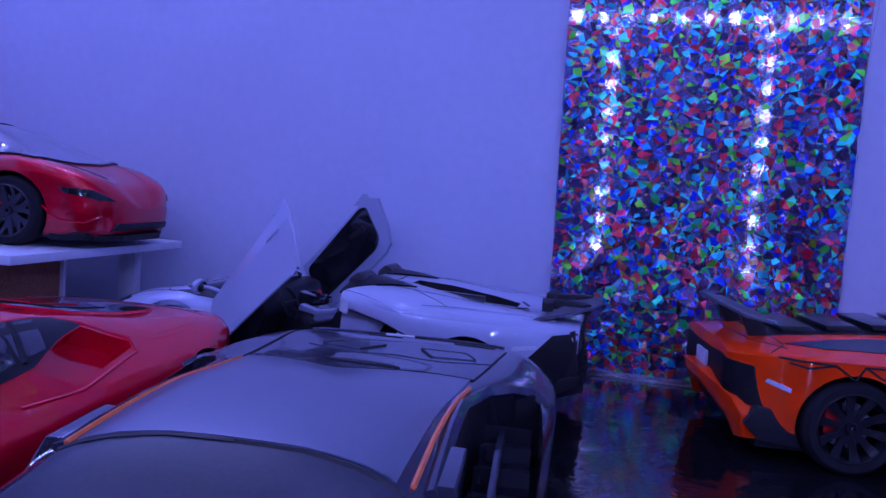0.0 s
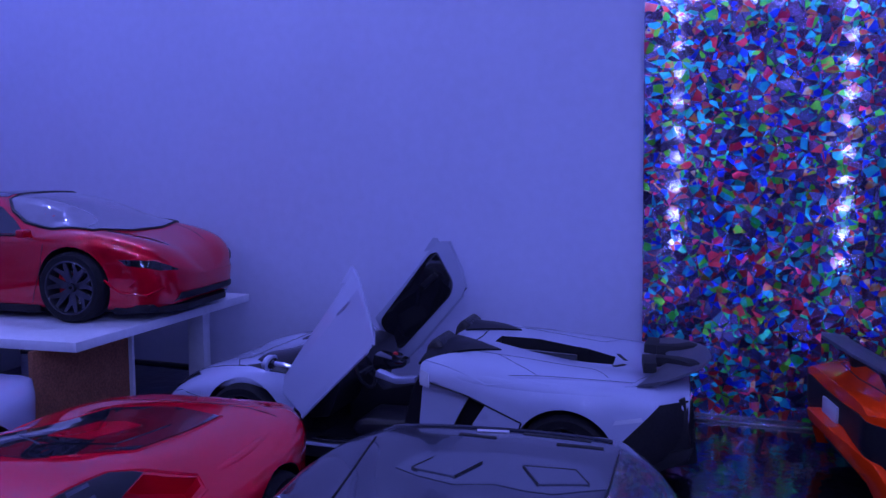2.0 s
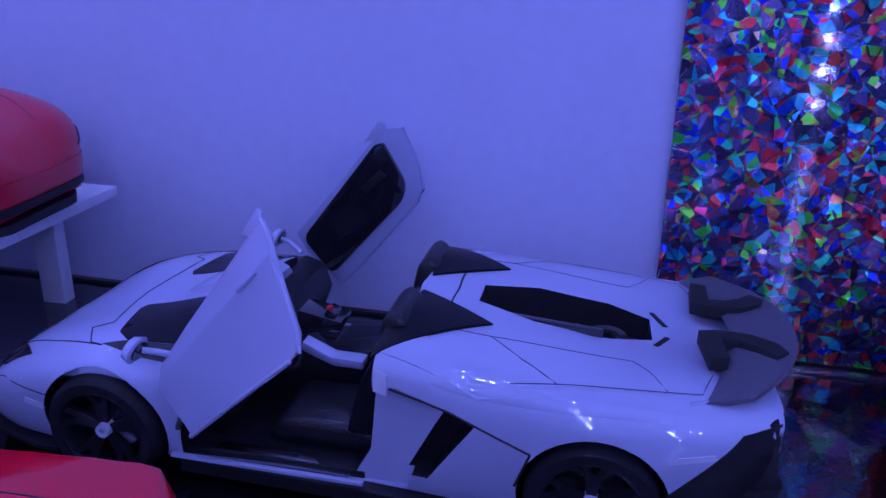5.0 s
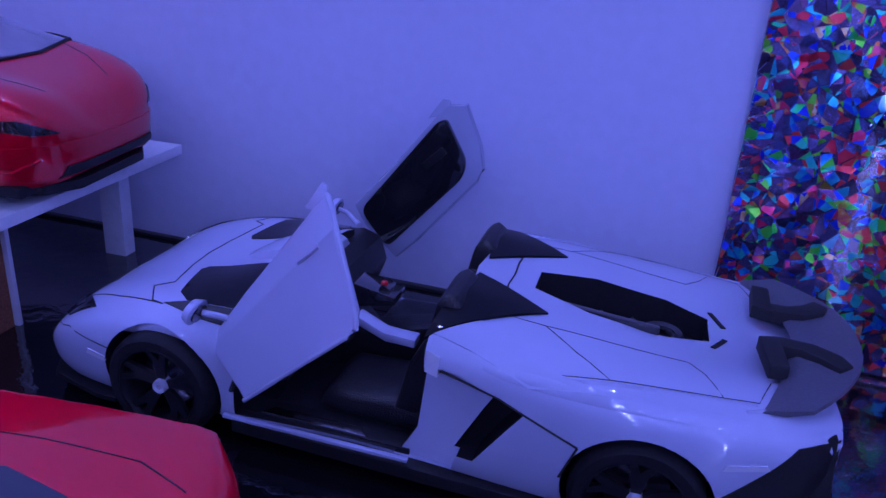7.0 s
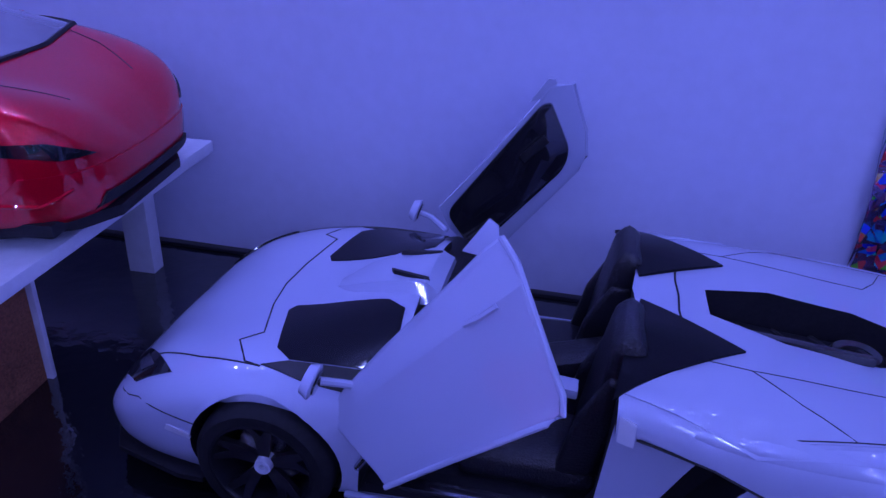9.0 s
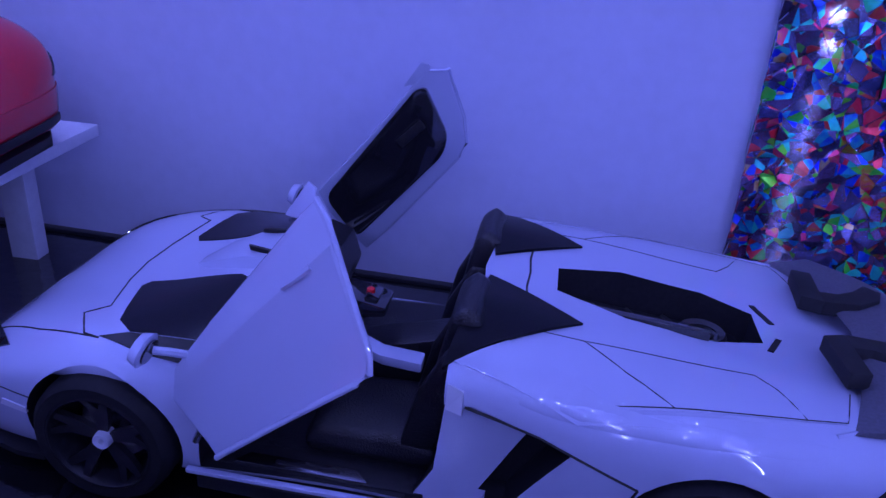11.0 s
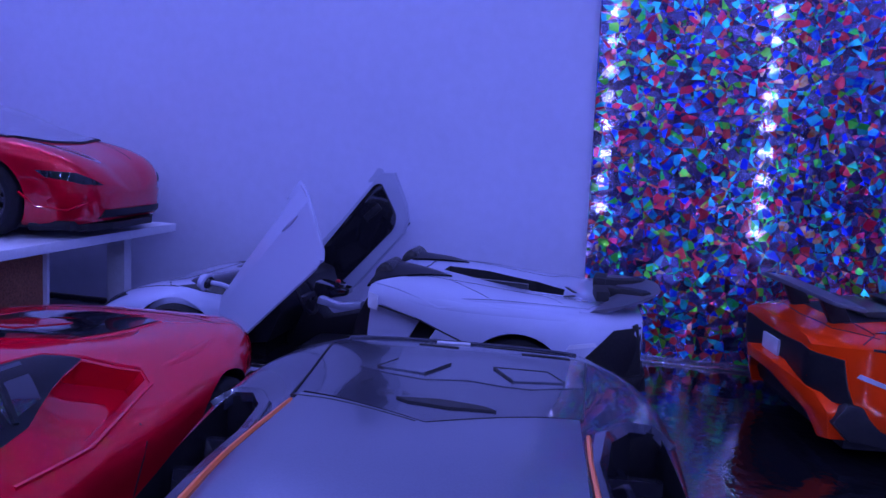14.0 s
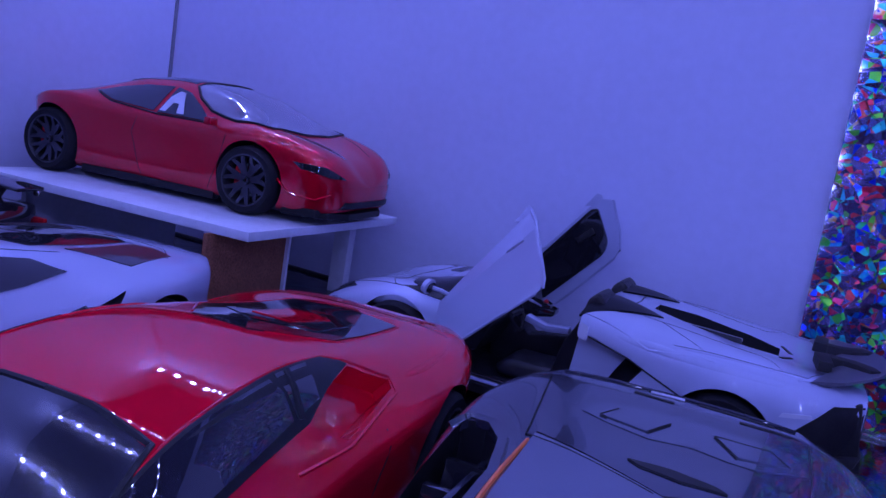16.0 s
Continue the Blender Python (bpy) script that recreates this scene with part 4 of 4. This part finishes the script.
def red_sports_car():
    plan = Shell(COUPE)
    scoop = [(plan.patch([(x, s * y) for x, y in ((129, 40.8), (142, 37.4), (157.5, 34.4), (173, 41), (171.5, 43), (141, 45.8))], "top", -1, 3.0, 10.0, 4.0), 0) for s in (-1, 1)]
    car, sh = new_car("red_sports_car", rear_at(-0.166, 0.251, 96, 258), "glossy red mid-engined sports car model on the black floor", COUPE, RED, (62, 202), scoop, RIM_BLACK, 7, None, 21.0, 47.5)
    sheet(car, sh, "windscreen", [(58, -37), (60, 0), (58, 37), (87, 30), (90, 12), (90, -12), (87, -30)], SMOKE, label="dark glossy windscreen")
    sheet(car, sh, "side_window", [(67, -41), (77, -33), (96.5, -32), (123, -31.4), (124.5, -34.6), (123.5, -39), (108, -40.3), (92, -41.2), (76, -43)], GLASS_DARK, both=True, up=0.5, cell=3.0, label="dark side window")
    sheet(car, sh, "quarter_window", [(126, -30.9), (140, -30.9), (136.5, -38), (125.2, -39)], GLASS_DARK, both=True, up=0.5, cell=3.0, label="dark rear quarter window")
    sheet(car, sh, "window_surround", [(64, -41), (76, -32), (96.5, -31), (126, -30), (149, -30.2), (158, -34), (142, -37.2), (129, -40.4), (108, -41.5), (92, -42.5), (72, -45)], BLACK, both=True, up=0.3, cell=3.0, thick=0.6)
    gaps(car, sh, [[(90.8, 0), (90.8, -12), (88, -29.5), (74, -32.5), (59, -37)]], radius=0.9, mat=BLACK, name="screen_border", up=0.1)
    cover = sheet(car, sh, "engine_cover", [(146, -9), (169, -23.5), (221, -21.5), (227, 0), (221, 21.5), (169, 23.5), (146, 9)], GLASS_DARK, label="dark glazed engine cover")[0]
    part("cover_recess", sh.patch([(161, 0), (171, -16), (203, -14), (207, 0), (203, 14), (171, 16)], "top", -1, 0.6, 0.5), GLOSS, cover, "darker recess in the engine cover")
    part("cover_rib", sh.patch([(172, -7), (196, -8), (199, 0), (196, 8), (172, 7)], "top", -1, 0.9, 0.5), RED, cover, "red inner panel under the engine glass")
    gaps(car, sh, [[(70, -37), (77, -31.6), (96.5, -30.6), (126, -29.6), (149, -29.8), (159, -33.4), (174, -40.4)], [(174, -41), (172, -44.5), (141, -47), (118, -45.5)]], mat=RED, radius=0.6, name="body_edge", up=-0.2)
    ridge(car, sh, [(88, -29.5), (104, -29), (126, -28.2), (146, -28.4)], 3.6, 3.2, RED, "roof_ridge")
    ridge(car, sh, [(176, -42), (194, -44), (214, -44), (234, -40)], 3.0, 2.5, RED, "haunch_ridge")
    gaps(car, sh, [[(150, -12), (169, -24.6), (221, -22.6)]], mat=RED, radius=0.7, name="cover_edge", up=-0.2)
    gaps(car, sh, [[(131, -31), (126.5, -39.4)]], radius=0.9, mat=BLACK, name="window_pillar", up=0.4)
    gaps(car, sh, [[(239, 0), (238, -24), (232, -38)]], radius=0.25)
    gaps(car, sh, [[(78, 44), (80, 24), (88, 12)], [(158, 44), (154, 28), (146, 13)]], "side", radius=0.3)
    sheet(car, sh, "headlight", [(16, -34), (22, -46), (34, -44), (26, -33)], LAMP_LENS, both=True)
    for s in (-1, 1):
        mir = part("mirror", tube([(70, s * 46, 44), (72, s * 54, 47)], 1.0, 8), RED, car, "red wing mirror")
        part("mirror_shell", box(bmesh.new(), 68, s * 53, 44.5, 76, s * 63, 50, 1.8), RED, mir)
    tail_of(car, sh, 258, GLOSS, 33)
    return car


def white_sports_car():
    scoop = [prism([(160, 40), (186, 46), (168, 32), (158, 29)], "y", 43 * s, 80 * s) for s in (-1, 1)]
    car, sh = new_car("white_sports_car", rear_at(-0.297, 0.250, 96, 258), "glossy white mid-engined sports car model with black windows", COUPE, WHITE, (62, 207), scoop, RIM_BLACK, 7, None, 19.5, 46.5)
    sheet(car, sh, "windscreen", [(58, -37), (60, 0), (58, 37), (87, 30), (90, 12), (90, -12), (87, -30)], SMOKE, label="dark glossy windscreen")
    sheet(car, sh, "side_window", [(68, -43), (78, -37), (90, -34), (125, -33), (156, -34.6), (168, -39.5), (150, -41.5), (106, -43.5)], GLASS_DARK, both=True, up=0.5, cell=3.0, label="dark side window")
    sheet(car, sh, "engine_cover", [(150, -16), (163, -26), (224, -13), (231, 0), (224, 13), (163, 26), (150, 16)], GLASS_DARK, label="dark glazed engine cover")
    sheet(car, sh, "deck_vent", [(178, -27), (224, -16.5), (229, -24), (226, -36), (198, -41)], CARBON, both=True, label="black deck vent")
    gaps(car, sh, [[(96, 31), (140, 30), (172, 31)], [(236, 0), (234, 26), (222, 38)]], radius=0.25)
    tail_of(car, sh, 258, GLOSS, 33)
    return car


GREY_SPEC = dict(COUPE)
GREY_SPEC.update({
    "length": 272.0, "sharp": {3: 0.2},
    "width": [(0, 38), (6, 47), (25, 52), (60, 55), (110, 53), (150, 54), (185, 57), (215, 58), (250, 53), (272, 45)],
    "under": [(0, 10), (20, 8), (60, 8), (200, 8), (245, 14), (272, 30)],
    "shoulder": [(0, 20), (8, 26), (30, 37), (62, 42), (110, 43), (160, 47), (200, 49), (240, 48), (272, 45)],
    "base_w": [(0, 28), (30, 38), (62, 45), (110, 46), (160, 47), (200, 48), (240, 46), (272, 41)],
    "base_z": [(0, 21), (8, 27), (30, 38), (62, 43.5), (110, 45), (160, 49), (200, 51.5), (240, 50.5), (272, 46.5)],
    "rail_w": [(0, 18), (40, 26), (64, 37), (96, 30), (140, 30), (175, 31), (210, 36), (250, 39), (272, 38)],
    "rail_z": [(0, 22), (8, 28), (40, 38), (64, 44), (96, 60), (130, 62), (165, 58.5), (200, 54.5), (250, 51), (272, 47.5)],
    "top": [(0, 22), (8, 28), (40, 38), (64, 45), (96, 62), (130, 64), (165, 60.5), (200, 55.5), (250, 51.5), (272, 48)],
})


def grey_sports_car():
    side_cut = [prism([(106, 35 * s), (150, 34 * s), (176, 38 * s), (190, 45 * s), (192, 52 * s), (160, 53 * s), (125, 51 * s), (108, 46 * s)], "z", 30, 90) for s in (-1, 1)]
    car, sh = new_car("grey_sports_car", rear_at(-0.0455, 0.2505, 96, 272), "dark grey mid-engined sports car model with a pale satin roof", GREY_SPEC, DARK_GREY, (60, 212), side_cut, RIM_BLACK, 7, None, 19.5, 49.5)
    sheet(car, sh, "windscreen", [(60, -37), (62, 0), (60, 37), (94, 29), (97, 12), (97, -12), (94, -29)], MATTE_SCREEN, label="dark windscreen with a black border")
    gaps(car, sh, [[(97.5, 0), (97.5, 12), (94.5, 29.5)]], radius=0.9, mat=BLACK, name="screen_border")
    sheet(car, sh, "roof_panel", [(99, -12), (97, -28), (130, -29.5), (181, -32.2), (155.5, -1), (183, 31), (130, 29.5), (97, 28), (99, 12)], GREY, up=0.3, label="pale grey satin roof panel")
    sheet(car, sh, "engine_cover", [(156.5, -1), (182, -33), (245, -39), (248, 0), (245, 38), (185, 31)], DARK_GREY, up=0.2, label="glossy dark engine cover")
    sheet(car, sh, "cover_vent", [(170, -4), (172, -14), (175, -11.5), (178, -1.5), (177, 8), (173, 5)], SEAM, up=0.6, label="black diamond-shaped vent")
    gaps(car, sh, [[(156, -1), (182, -33), (245.5, -39.5)]], radius=0.27, mat=BLACK, name="cover_seal", up=0.2)
    sheet(car, sh, "cover_ridge", [(206, -6), (203, 5), (208, 16), (214, 24), (229, 20), (235, -6), (229, -33), (213, -36), (203, -22), (203, -15)], HUMP, up=0.4, thick=0.6, label="raised paler hump round the cover wells")
    for s in (-1, 1):
        well = [(208.5, 11.5 * s - 6), (223, 6 * s - 6), (224, 21 * s - 6), (213.5, 25 * s - 6)]
        part("cover_well", sh.patch(well, "top", -1, 0.75, 0.5), HUMP, car, "pale grey recess in the engine cover")
        # dark lines on two or three edges draw the shade inside the well
        part("well_rim", tube([sh.top(x, y, 0.7) for x, y in well[:2]], 0.28, 6), SEAM, car)
        part("well_rim", tube([sh.top(x, y, 0.75) for x, y in ((well[2], well[3], (212, 23 * s - 6)) if s > 0 else (well[1], well[2], well[3]))], 0.22, 6), SEAM, car)
        stripe = [(98, 30.5 * s), (121, 30.8 * s), (154, 31.8 * s), (170, 33 * s)]
        if s > 0:
            stripe = [(98, 30.5), (121, 30.8), (154, 31.5), (176, 31.2)]
        part("pinstripe", sh.line(stripe, "top", -1, 0.55, 0.3), TRIM_ORANGE, car, "orange pinstripe along the roof edge")
        for k in range(4):
            x = 122 + 16 * k
            part("intake_fin", prism([(x, 30), (x + 2.5, 30), (x + 8, 45.5), (x + 5, 46)], "y", s * 37.5, s * 50), GLOSS, car, "dark intake fin")
        part("intake_frame", sh.line([(100, 33.5 * s), (130, 33 * s), (152, 33 * s), (176, 37 * s), (189, 43 * s), (194, 50 * s), (190, 55 * s)], "top", -1, 2.0, -0.6), DARK_GREY, car, "glossy dark grey arch round the intake", 60)
        part("inner_blade", prism([(112, 32), (184, 32), (186, 44), (150, 48), (116, 46)], "y", s * 41.5, s * 43.2, 0.4), DARK_GREY, car, "upright grey blade in the intake")
        part("side_glass", prism([(86, 44), (108, 44), (120, 58), (102, 57)], "y", s * 34, s * 37.5, 0.4), GLASS_DARK, car, "dark side window")
        mir = part("mirror", tube([(74, s * 47, 44), (76, s * 55, 47)], 1.0, 8), DARK_GREY, car)
        part("mirror_shell", box(bmesh.new(), 72, s * 54, 44.5, 80, s * 64, 50, 1.8), DARK_GREY, mir)
    # tail edge: two slots and a pale bar
    for outline in ([(254, 13), (257, 13), (254.5, 0), (252, 0)], [(250, -20), (252.5, -20), (252.5, -35), (250, -35)], [(263, -8), (265.5, -8), (262, -31), (259.5, -31)]):
        sheet(car, sh, "tail_slot", outline, SEAM, up=0.3)
    part("tail_bar", sh.line([(262.5, 8), (264, -3)], "top", -1, 0.6, 0.4), PALE, car, "pale strip on the tail edge")
    part("rear_lip", sh.line([(264, -38), (268, -20), (269, 0), (268, 20), (264, 38)], "top", -1, 0.8, 0.1), DARK_GREY, car, "dark tail spoiler edge")
    tail_of(car, sh, 272)
    return car


# -- the orange car with a wing --
WEDGE = {
    "length": 262.0,
    "width": [(0, 40), (6, 47), (25, 52), (57, 54.5), (100, 52), (140, 53), (175, 55), (208, 56), (232, 54), (250, 48), (262, 38)],
    "under": [(0, 9), (20, 8), (60, 8), (200, 8), (240, 14), (262, 28)],
    "shoulder": [(0, 20), (10, 27), (30, 37), (57, 43), (85, 42), (120, 43), (150, 46), (200, 49), (240, 48), (262, 46)],
    "waist": [(0, 1.0), (80, 0.97), (150, 0.93), (205, 0.99), (262, 0.99)],
    "base_w": [(0, 30), (30, 38), (60, 44), (90, 46), (130, 46), (170, 45), (210, 44), (245, 41), (262, 33)],
    "base_z": [(0, 21), (10, 28), (30, 38), (57, 44.5), (85, 44), (130, 46), (170, 50), (210, 52), (245, 50), (262, 48)],
    "rail_w": [(0, 20), (40, 26), (80, 34), (100, 31), (128, 26), (150, 25), (200, 24), (262, 24)],
    "rail_z": [(0, 22), (10, 28), (40, 37), (80, 44), (105, 53), (128, 60), (150, 60), (200, 57), (245, 52), (262, 49)],
    "top": [(0, 22), (10, 28), (40, 36), (80, 43.5), (105, 54), (128, 62.5), (150, 62), (200, 57.5), (245, 52), (262, 49)],
}


def orange_sports_car():
    scoop = [prism([(140, 30), (172, 43), (178, 40), (160, 18), (150, 18)], "y", 44 * s, 80 * s) for s in (-1, 1)]
    car, sh = new_car("orange_sports_car", rear_at(0.0785, 0.3545, 188, 262), "bright orange sports car model with black trim and a rear wing", WEDGE, ORANGE, (57, 212), scoop, RIM_BLACK, 10, None, 20.5, 48.5, False, CALIPER)
    sheet(car, sh, "windscreen", [(78, -34), (80, 0), (78, 34), (122, 26), (126, 0), (122, -26)], GLASS_DARK, label="dark windscreen")
    sheet(car, sh, "side_window", [(92, 47), (112, 54), (134, 58.5), (152, 58), (166, 54), (140, 48)], GLASS_DARK, "side", both=True, label="dark side window")
    sheet(car, sh, "roof_panel", [(127, -22), (127, 22), (150, 22), (150, -22)], CARBON, up=0.3, label="black roof panel")
    sheet(car, sh, "engine_bay", [(150, -24), (200, -23), (243, -23), (243, 23), (200, 23), (150, 24)], BLACK, up=0.2, label="black engine bay")
    for k in range(4):
        x = 156 + 20 * k
        slat = prism([(x, 0.0), (x + 16, -1.0), (x + 18, 1.6), (x + 4, 2.8)], "y", -20 + k * 0.5, 20 - k * 0.5, 0.5)
        bmesh.ops.translate(slat, vec=(0, 0, sh.top(x + 8, 0).z + 0.4), verts=slat.verts)
        part("engine_slat", slat, CARBON, car, "grey engine cover slat")
    sheet(car, sh, "deck_vent", [(160, -29), (201, -29), (237, -36), (222, -43), (204, -43.5), (170, -41)], CARBON, both=True, label="dark deck intake")
    for zig in ([(176, 46.5), (192, 44), (196, 47.5), (210.5, 47.5), (214, 41.5), (222, 47), (244, 47.6)], [(222, 47), (232, 44.5), (240, 46)], [(196, 47.5), (203, 43), (210.5, 47.5)]):
        gaps(car, sh, [zig], "side", BLACK, 0.55, name="black_decal", up=0.05)
    sheet(car, sh, "tail_marker", [(238, 33), (248, 36), (247, 37.6), (238, 34.8)], PALE, "side", both=True, label="pale side marker lamp")
    gaps(car, sh, [[(240, 22), (238, 38), (246, 46)], [(252, 0), (250, 28), (238, 42)]], radius=0.3)
    # tail
    sheet(car, sh, "tail_panel", [(-47, 24), (-46, 42), (-30, 44), (-12, 43), (12, 43), (30, 44), (46, 42), (47, 24), (30, 24), (-30, 24)], BLACK, "rear", up=0.6, cell=3.0, label="black rear grille panel")
    part("number_plate", box(bmesh.new(), 262.3, -9, 32, 263.6, 9, 40, 0.3), PALE, car, "small blank pale number plate")
    for s in (-1, 1):
        part("tail_corner", prism([(230, 8), (248, 10), (255, 17), (250, 25), (240, 24), (233, 16)], "y", s * 38, s * 48.5, 0.8), BLACK, car, "black rear corner vent")
        part("wing_post", prism([(238, 49), (246, 48), (254, 63), (246, 64)], "y", s * 18, s * 22, 0.4), BLACK, car)
    lip = prism([(-46, 20), (-40, 27), (-14, 33), (14, 33), (40, 27), (46, 20), (44, 9), (38, 8), (34, 17), (12, 27), (-12, 27), (-34, 17), (-38, 8), (-44, 9)], "x", 252, 267, 1.2)
    for v in lip.verts:
        v.co.x -= 0.06 * abs(v.co.y) + 0.004 * v.co.y ** 2 + (20 - v.co.z) * 0.25
    part("rear_bumper", lip, ORANGE, car, "orange rear bumper blade")
    part("diffuser", prism([(230, 7), (252, 10), (258, 22), (236, 18)], "y", -40, 40, 0.8), BLACK, car, "black rear diffuser")
    bm = prism([(244, -42), (256, -39), (262, -20), (262, 20), (256, 39), (244, 42), (246, 32), (250, 18), (250, -18), (246, -32)], "z", 63.5, 65.3, 0.6)
    for v in bm.verts:
        v.co.z -= 0.0016 * v.co.y ** 2
        v.co.z += (v.co.x - 250) * 0.12
    part("wing", bm, WING, car, "grey curved rear wing")
    return car


# -- the red electric roadster on the table --
EROADSTER = {
    "length": 224.0, "sharp": {3: 0.25},
    "width": [(0, 26), (4, 36), (14, 45), (30, 50), (54, 52.5), (90, 50), (130, 50), (170, 52), (197, 53), (212, 48), (224, 38)],
    "under": [(0, 10), (20, 7), (60, 6.5), (200, 7), (215, 12), (232, 22)],
    "shoulder": [(0, 26), (5, 34), (20, 42), (40, 46), (56, 47.5), (80, 45), (110, 44), (150, 46), (180, 49.5), (200, 49), (214, 45.5), (224, 42)],
    "waist": [(0, 1.0), (54, 1.0), (105, 0.955), (140, 0.95), (197, 0.99), (232, 0.98)],
    "base_w": [(0, 20), (20, 36), (54, 44), (80, 46), (130, 46), (160, 46), (197, 46), (232, 38)],
    "base_z": [(0, 28), (5, 37), (20, 45.5), (40, 50), (56, 51), (80, 47.5), (110, 47.5), (150, 50), (180, 51.5), (200, 50), (214, 46.5), (224, 43.5)],
    "rail_w": [(0, 12), (30, 22), (48, 36), (72, 35), (100, 32), (135, 30), (170, 28), (200, 27), (232, 24)],
    "rail_z": [(0, 25), (4, 33), (10, 38), (20, 42), (38, 47.5), (60, 55.5), (90, 66), (118, 68.5), (150, 65.5), (180, 57.5), (203, 50.5), (224, 45)],
    "top": [(0, 25), (4, 33), (10, 37.5), (20, 41.5), (38, 47), (60, 56.5), (90, 68), (118, 71), (150, 68), (180, 59.5), (203, 51.5), (224, 45)],
}


def electric_roadster():
    m = pose(-0.2526, 0.3703, 0.0585, 0, 0, 187.2)
    car, sh = new_car("electric_roadster", m, "metallic red electric roadster model standing on the white table", EROADSTER, RED_METAL, (54, 197), (), RIM_GREY, 7, RIM_GREY, 19.5, 47.0, True, CALIPER)
    sheet(car, sh, "windscreen", [(46, -42), (41, -15), (41, 15), (46, 42), (68, 44), (88, 41), (100, 36), (107, 30), (102, 12), (102, -12), (107, -30), (100, -36), (88, -41), (68, -44)], PALE_SCREEN, label="clear glossy windscreen with a dark border")
    sheet(car, sh, "glass_roof", [(111, -28), (105, -11), (105, 11), (111, 28), (140, 26), (164, 22), (170, 0), (164, -22), (140, -26)], GLASS_DARK, label="dark glass roof")
    sheet(car, sh, "side_window", [(122, 47.5), (119, 63.5), (108, 61.5), (96, 55), (85, 47.5)], GLASS_DARK, "side", both=True, up=0.5, cell=3.0, label="dark side window")
    sheet(car, sh, "quarter_window", [(125, 48), (122, 63.5), (142, 62), (160, 58), (171, 54), (155, 50)], GLASS_DARK, "side", both=True, up=0.5, cell=3.0, label="dark rear quarter window")
    for s in (-1, 1):
        seat = [(104, 48.5), (108, 55), (111, 60.5), (115, 61), (119, 57), (121, 48.5), (117, 48.5), (115, 54), (111, 54), (109, 48.5)]
        part("seat", sh.patch(seat, "side", s, 0.9, 0.3, 3.0), PALE, car, "pale seat seen through the window")
        part("window_line", sh.line([(84, 46.8), (122, 46.6), (155, 49.2), (172, 54)], "side", s, 0.6, 0.2), BLACK, car)
        mir = part("mirror", tube([(80, s * 48, 46.5), (78, s * 54, 48.5)], 0.9, 8), RED_METAL, car, "small red wing mirror")
        part("mirror_shell", box(bmesh.new(), 75, s * 53, 46.5, 80, s * 60, 51, 1.4), RED_METAL, mir)
    sheet(car, sh, "headlight", [(30, 28.3), (40, 28.6), (48, 31.5), (49.3, 35), (42, 34.2)], LAMP_LENS, "nose", both=True, up=0.8, cell=2.0, label="slim dark headlight")
    sheet(car, sh, "bumper", [(-45, 12), (-47, 20), (-46, 24.5), (0, 24), (46, 24.5), (47, 20), (45, 12)], RED_METAL, "nose", up=0.6, cell=3.0, label="red bumper with a crisp upper edge")
    sheet(car, sh, "front_intake", [(-33, 8.5), (-29, 15.5), (29, 15.5), (33, 8.5)], BLACK, "nose", up=1.4, thick=1.2, cell=3.0, label="black lower front intake")
    for s in (-1, 1):
        part("front_crease", sh.line([(35, 24), (28, 17), (14, 15.4), (7, 19.5)], "side", s, 0.7, 0.2), RED_METAL, car)
        part("side_skirt", prism([(78, 40 * s), (174, 41 * s), (174, 47.5 * s), (78, 46 * s)], "z", 4.0, 8.5, 0.8), BLACK, car, "black side skirt")
    part("emblem", prism([(-1.6, 28.5), (1.6, 28.5), (1.4, 27.8), (0.4, 27.8), (0, 25.5), (-0.4, 27.8), (-1.4, 27.8)], "x", -0.5, 0.6), SILVER, car, "small silver nose emblem").location.x = 0.0045
    part("splitter", prism([(2, -22), (9, -34), (24, -43), (33, -46), (33, 46), (24, 43), (9, 34), (2, 22)], "z", 4.5, 8.5, 0.8), BLACK, car, "black front splitter")
    gaps(car, sh, [[(70, 46), (74, 28), (82, 10)], [(130, 52), (138, 34), (130, 10)]], "side", radius=0.25)
    gaps(car, sh, [[(14, 20), (30, 30), (48, 36)]], radius=0.25)
    gaps(car, sh, [[(40.5, 0), (40.5, -15), (45.5, -42.5), (68, -44.6), (88, -41.6), (100, -36.6), (107.5, -30), (102.6, -12), (102.6, 0)]], radius=1.0, mat=BLACK, name="screen_border", up=0.1)
    return car


def black_sports_car():
    car, sh = new_car("black_sports_car", rear_at(-0.425, 0.252, 95, 258), "glossy black sports car model standing beside the white one", COUPE, GLOSS, (62, 207), (), RIM_BLACK, 7, None, 19.5, 46.5)
    sheet(car, sh, "windscreen", [(58, -37), (60, 0), (58, 37), (87, 30), (90, 12), (90, -12), (87, -30)], SMOKE)
    bm = prism([(234, -46), (252, -44), (256, 0), (252, 44), (234, 46), (240, 0)], "z", 57.0, 59.0, 0.6)
    wing = part("wing", bm, GLOSS, car, "flat glossy black rear wing")
    for s in (-1, 1):
        part("wing_post", prism([(232, 47), (240, 47), (248, 58), (242, 58)], "y", s * 22, s * 25, 0.4), BLACK, wing)
    knob = lathe([(0.01, 2.0), (1.4, 1.4), (2.0, 0.0), (1.4, -1.4), (0.01, -2.0)], 16, "z")
    bmesh.ops.translate(knob, vec=(256, -34, 54), verts=knob.verts)
    part("bright_knob", knob, SILVER, wing, "small bright metal knob")
    tail_of(car, sh, 258)
    return car


# opaque; the pale grey stands in for a reflection on the windscreen
PALE_SCREEN = material("pale_screen_reflection", (0.22, 0.21, 0.28), 0.05, coat=1.0, stain=0.3, stain_size=50)

white_roadster()
red_sports_car()
grey_sports_car()
white_sports_car()
orange_sports_car()
electric_roadster()
black_sports_car()
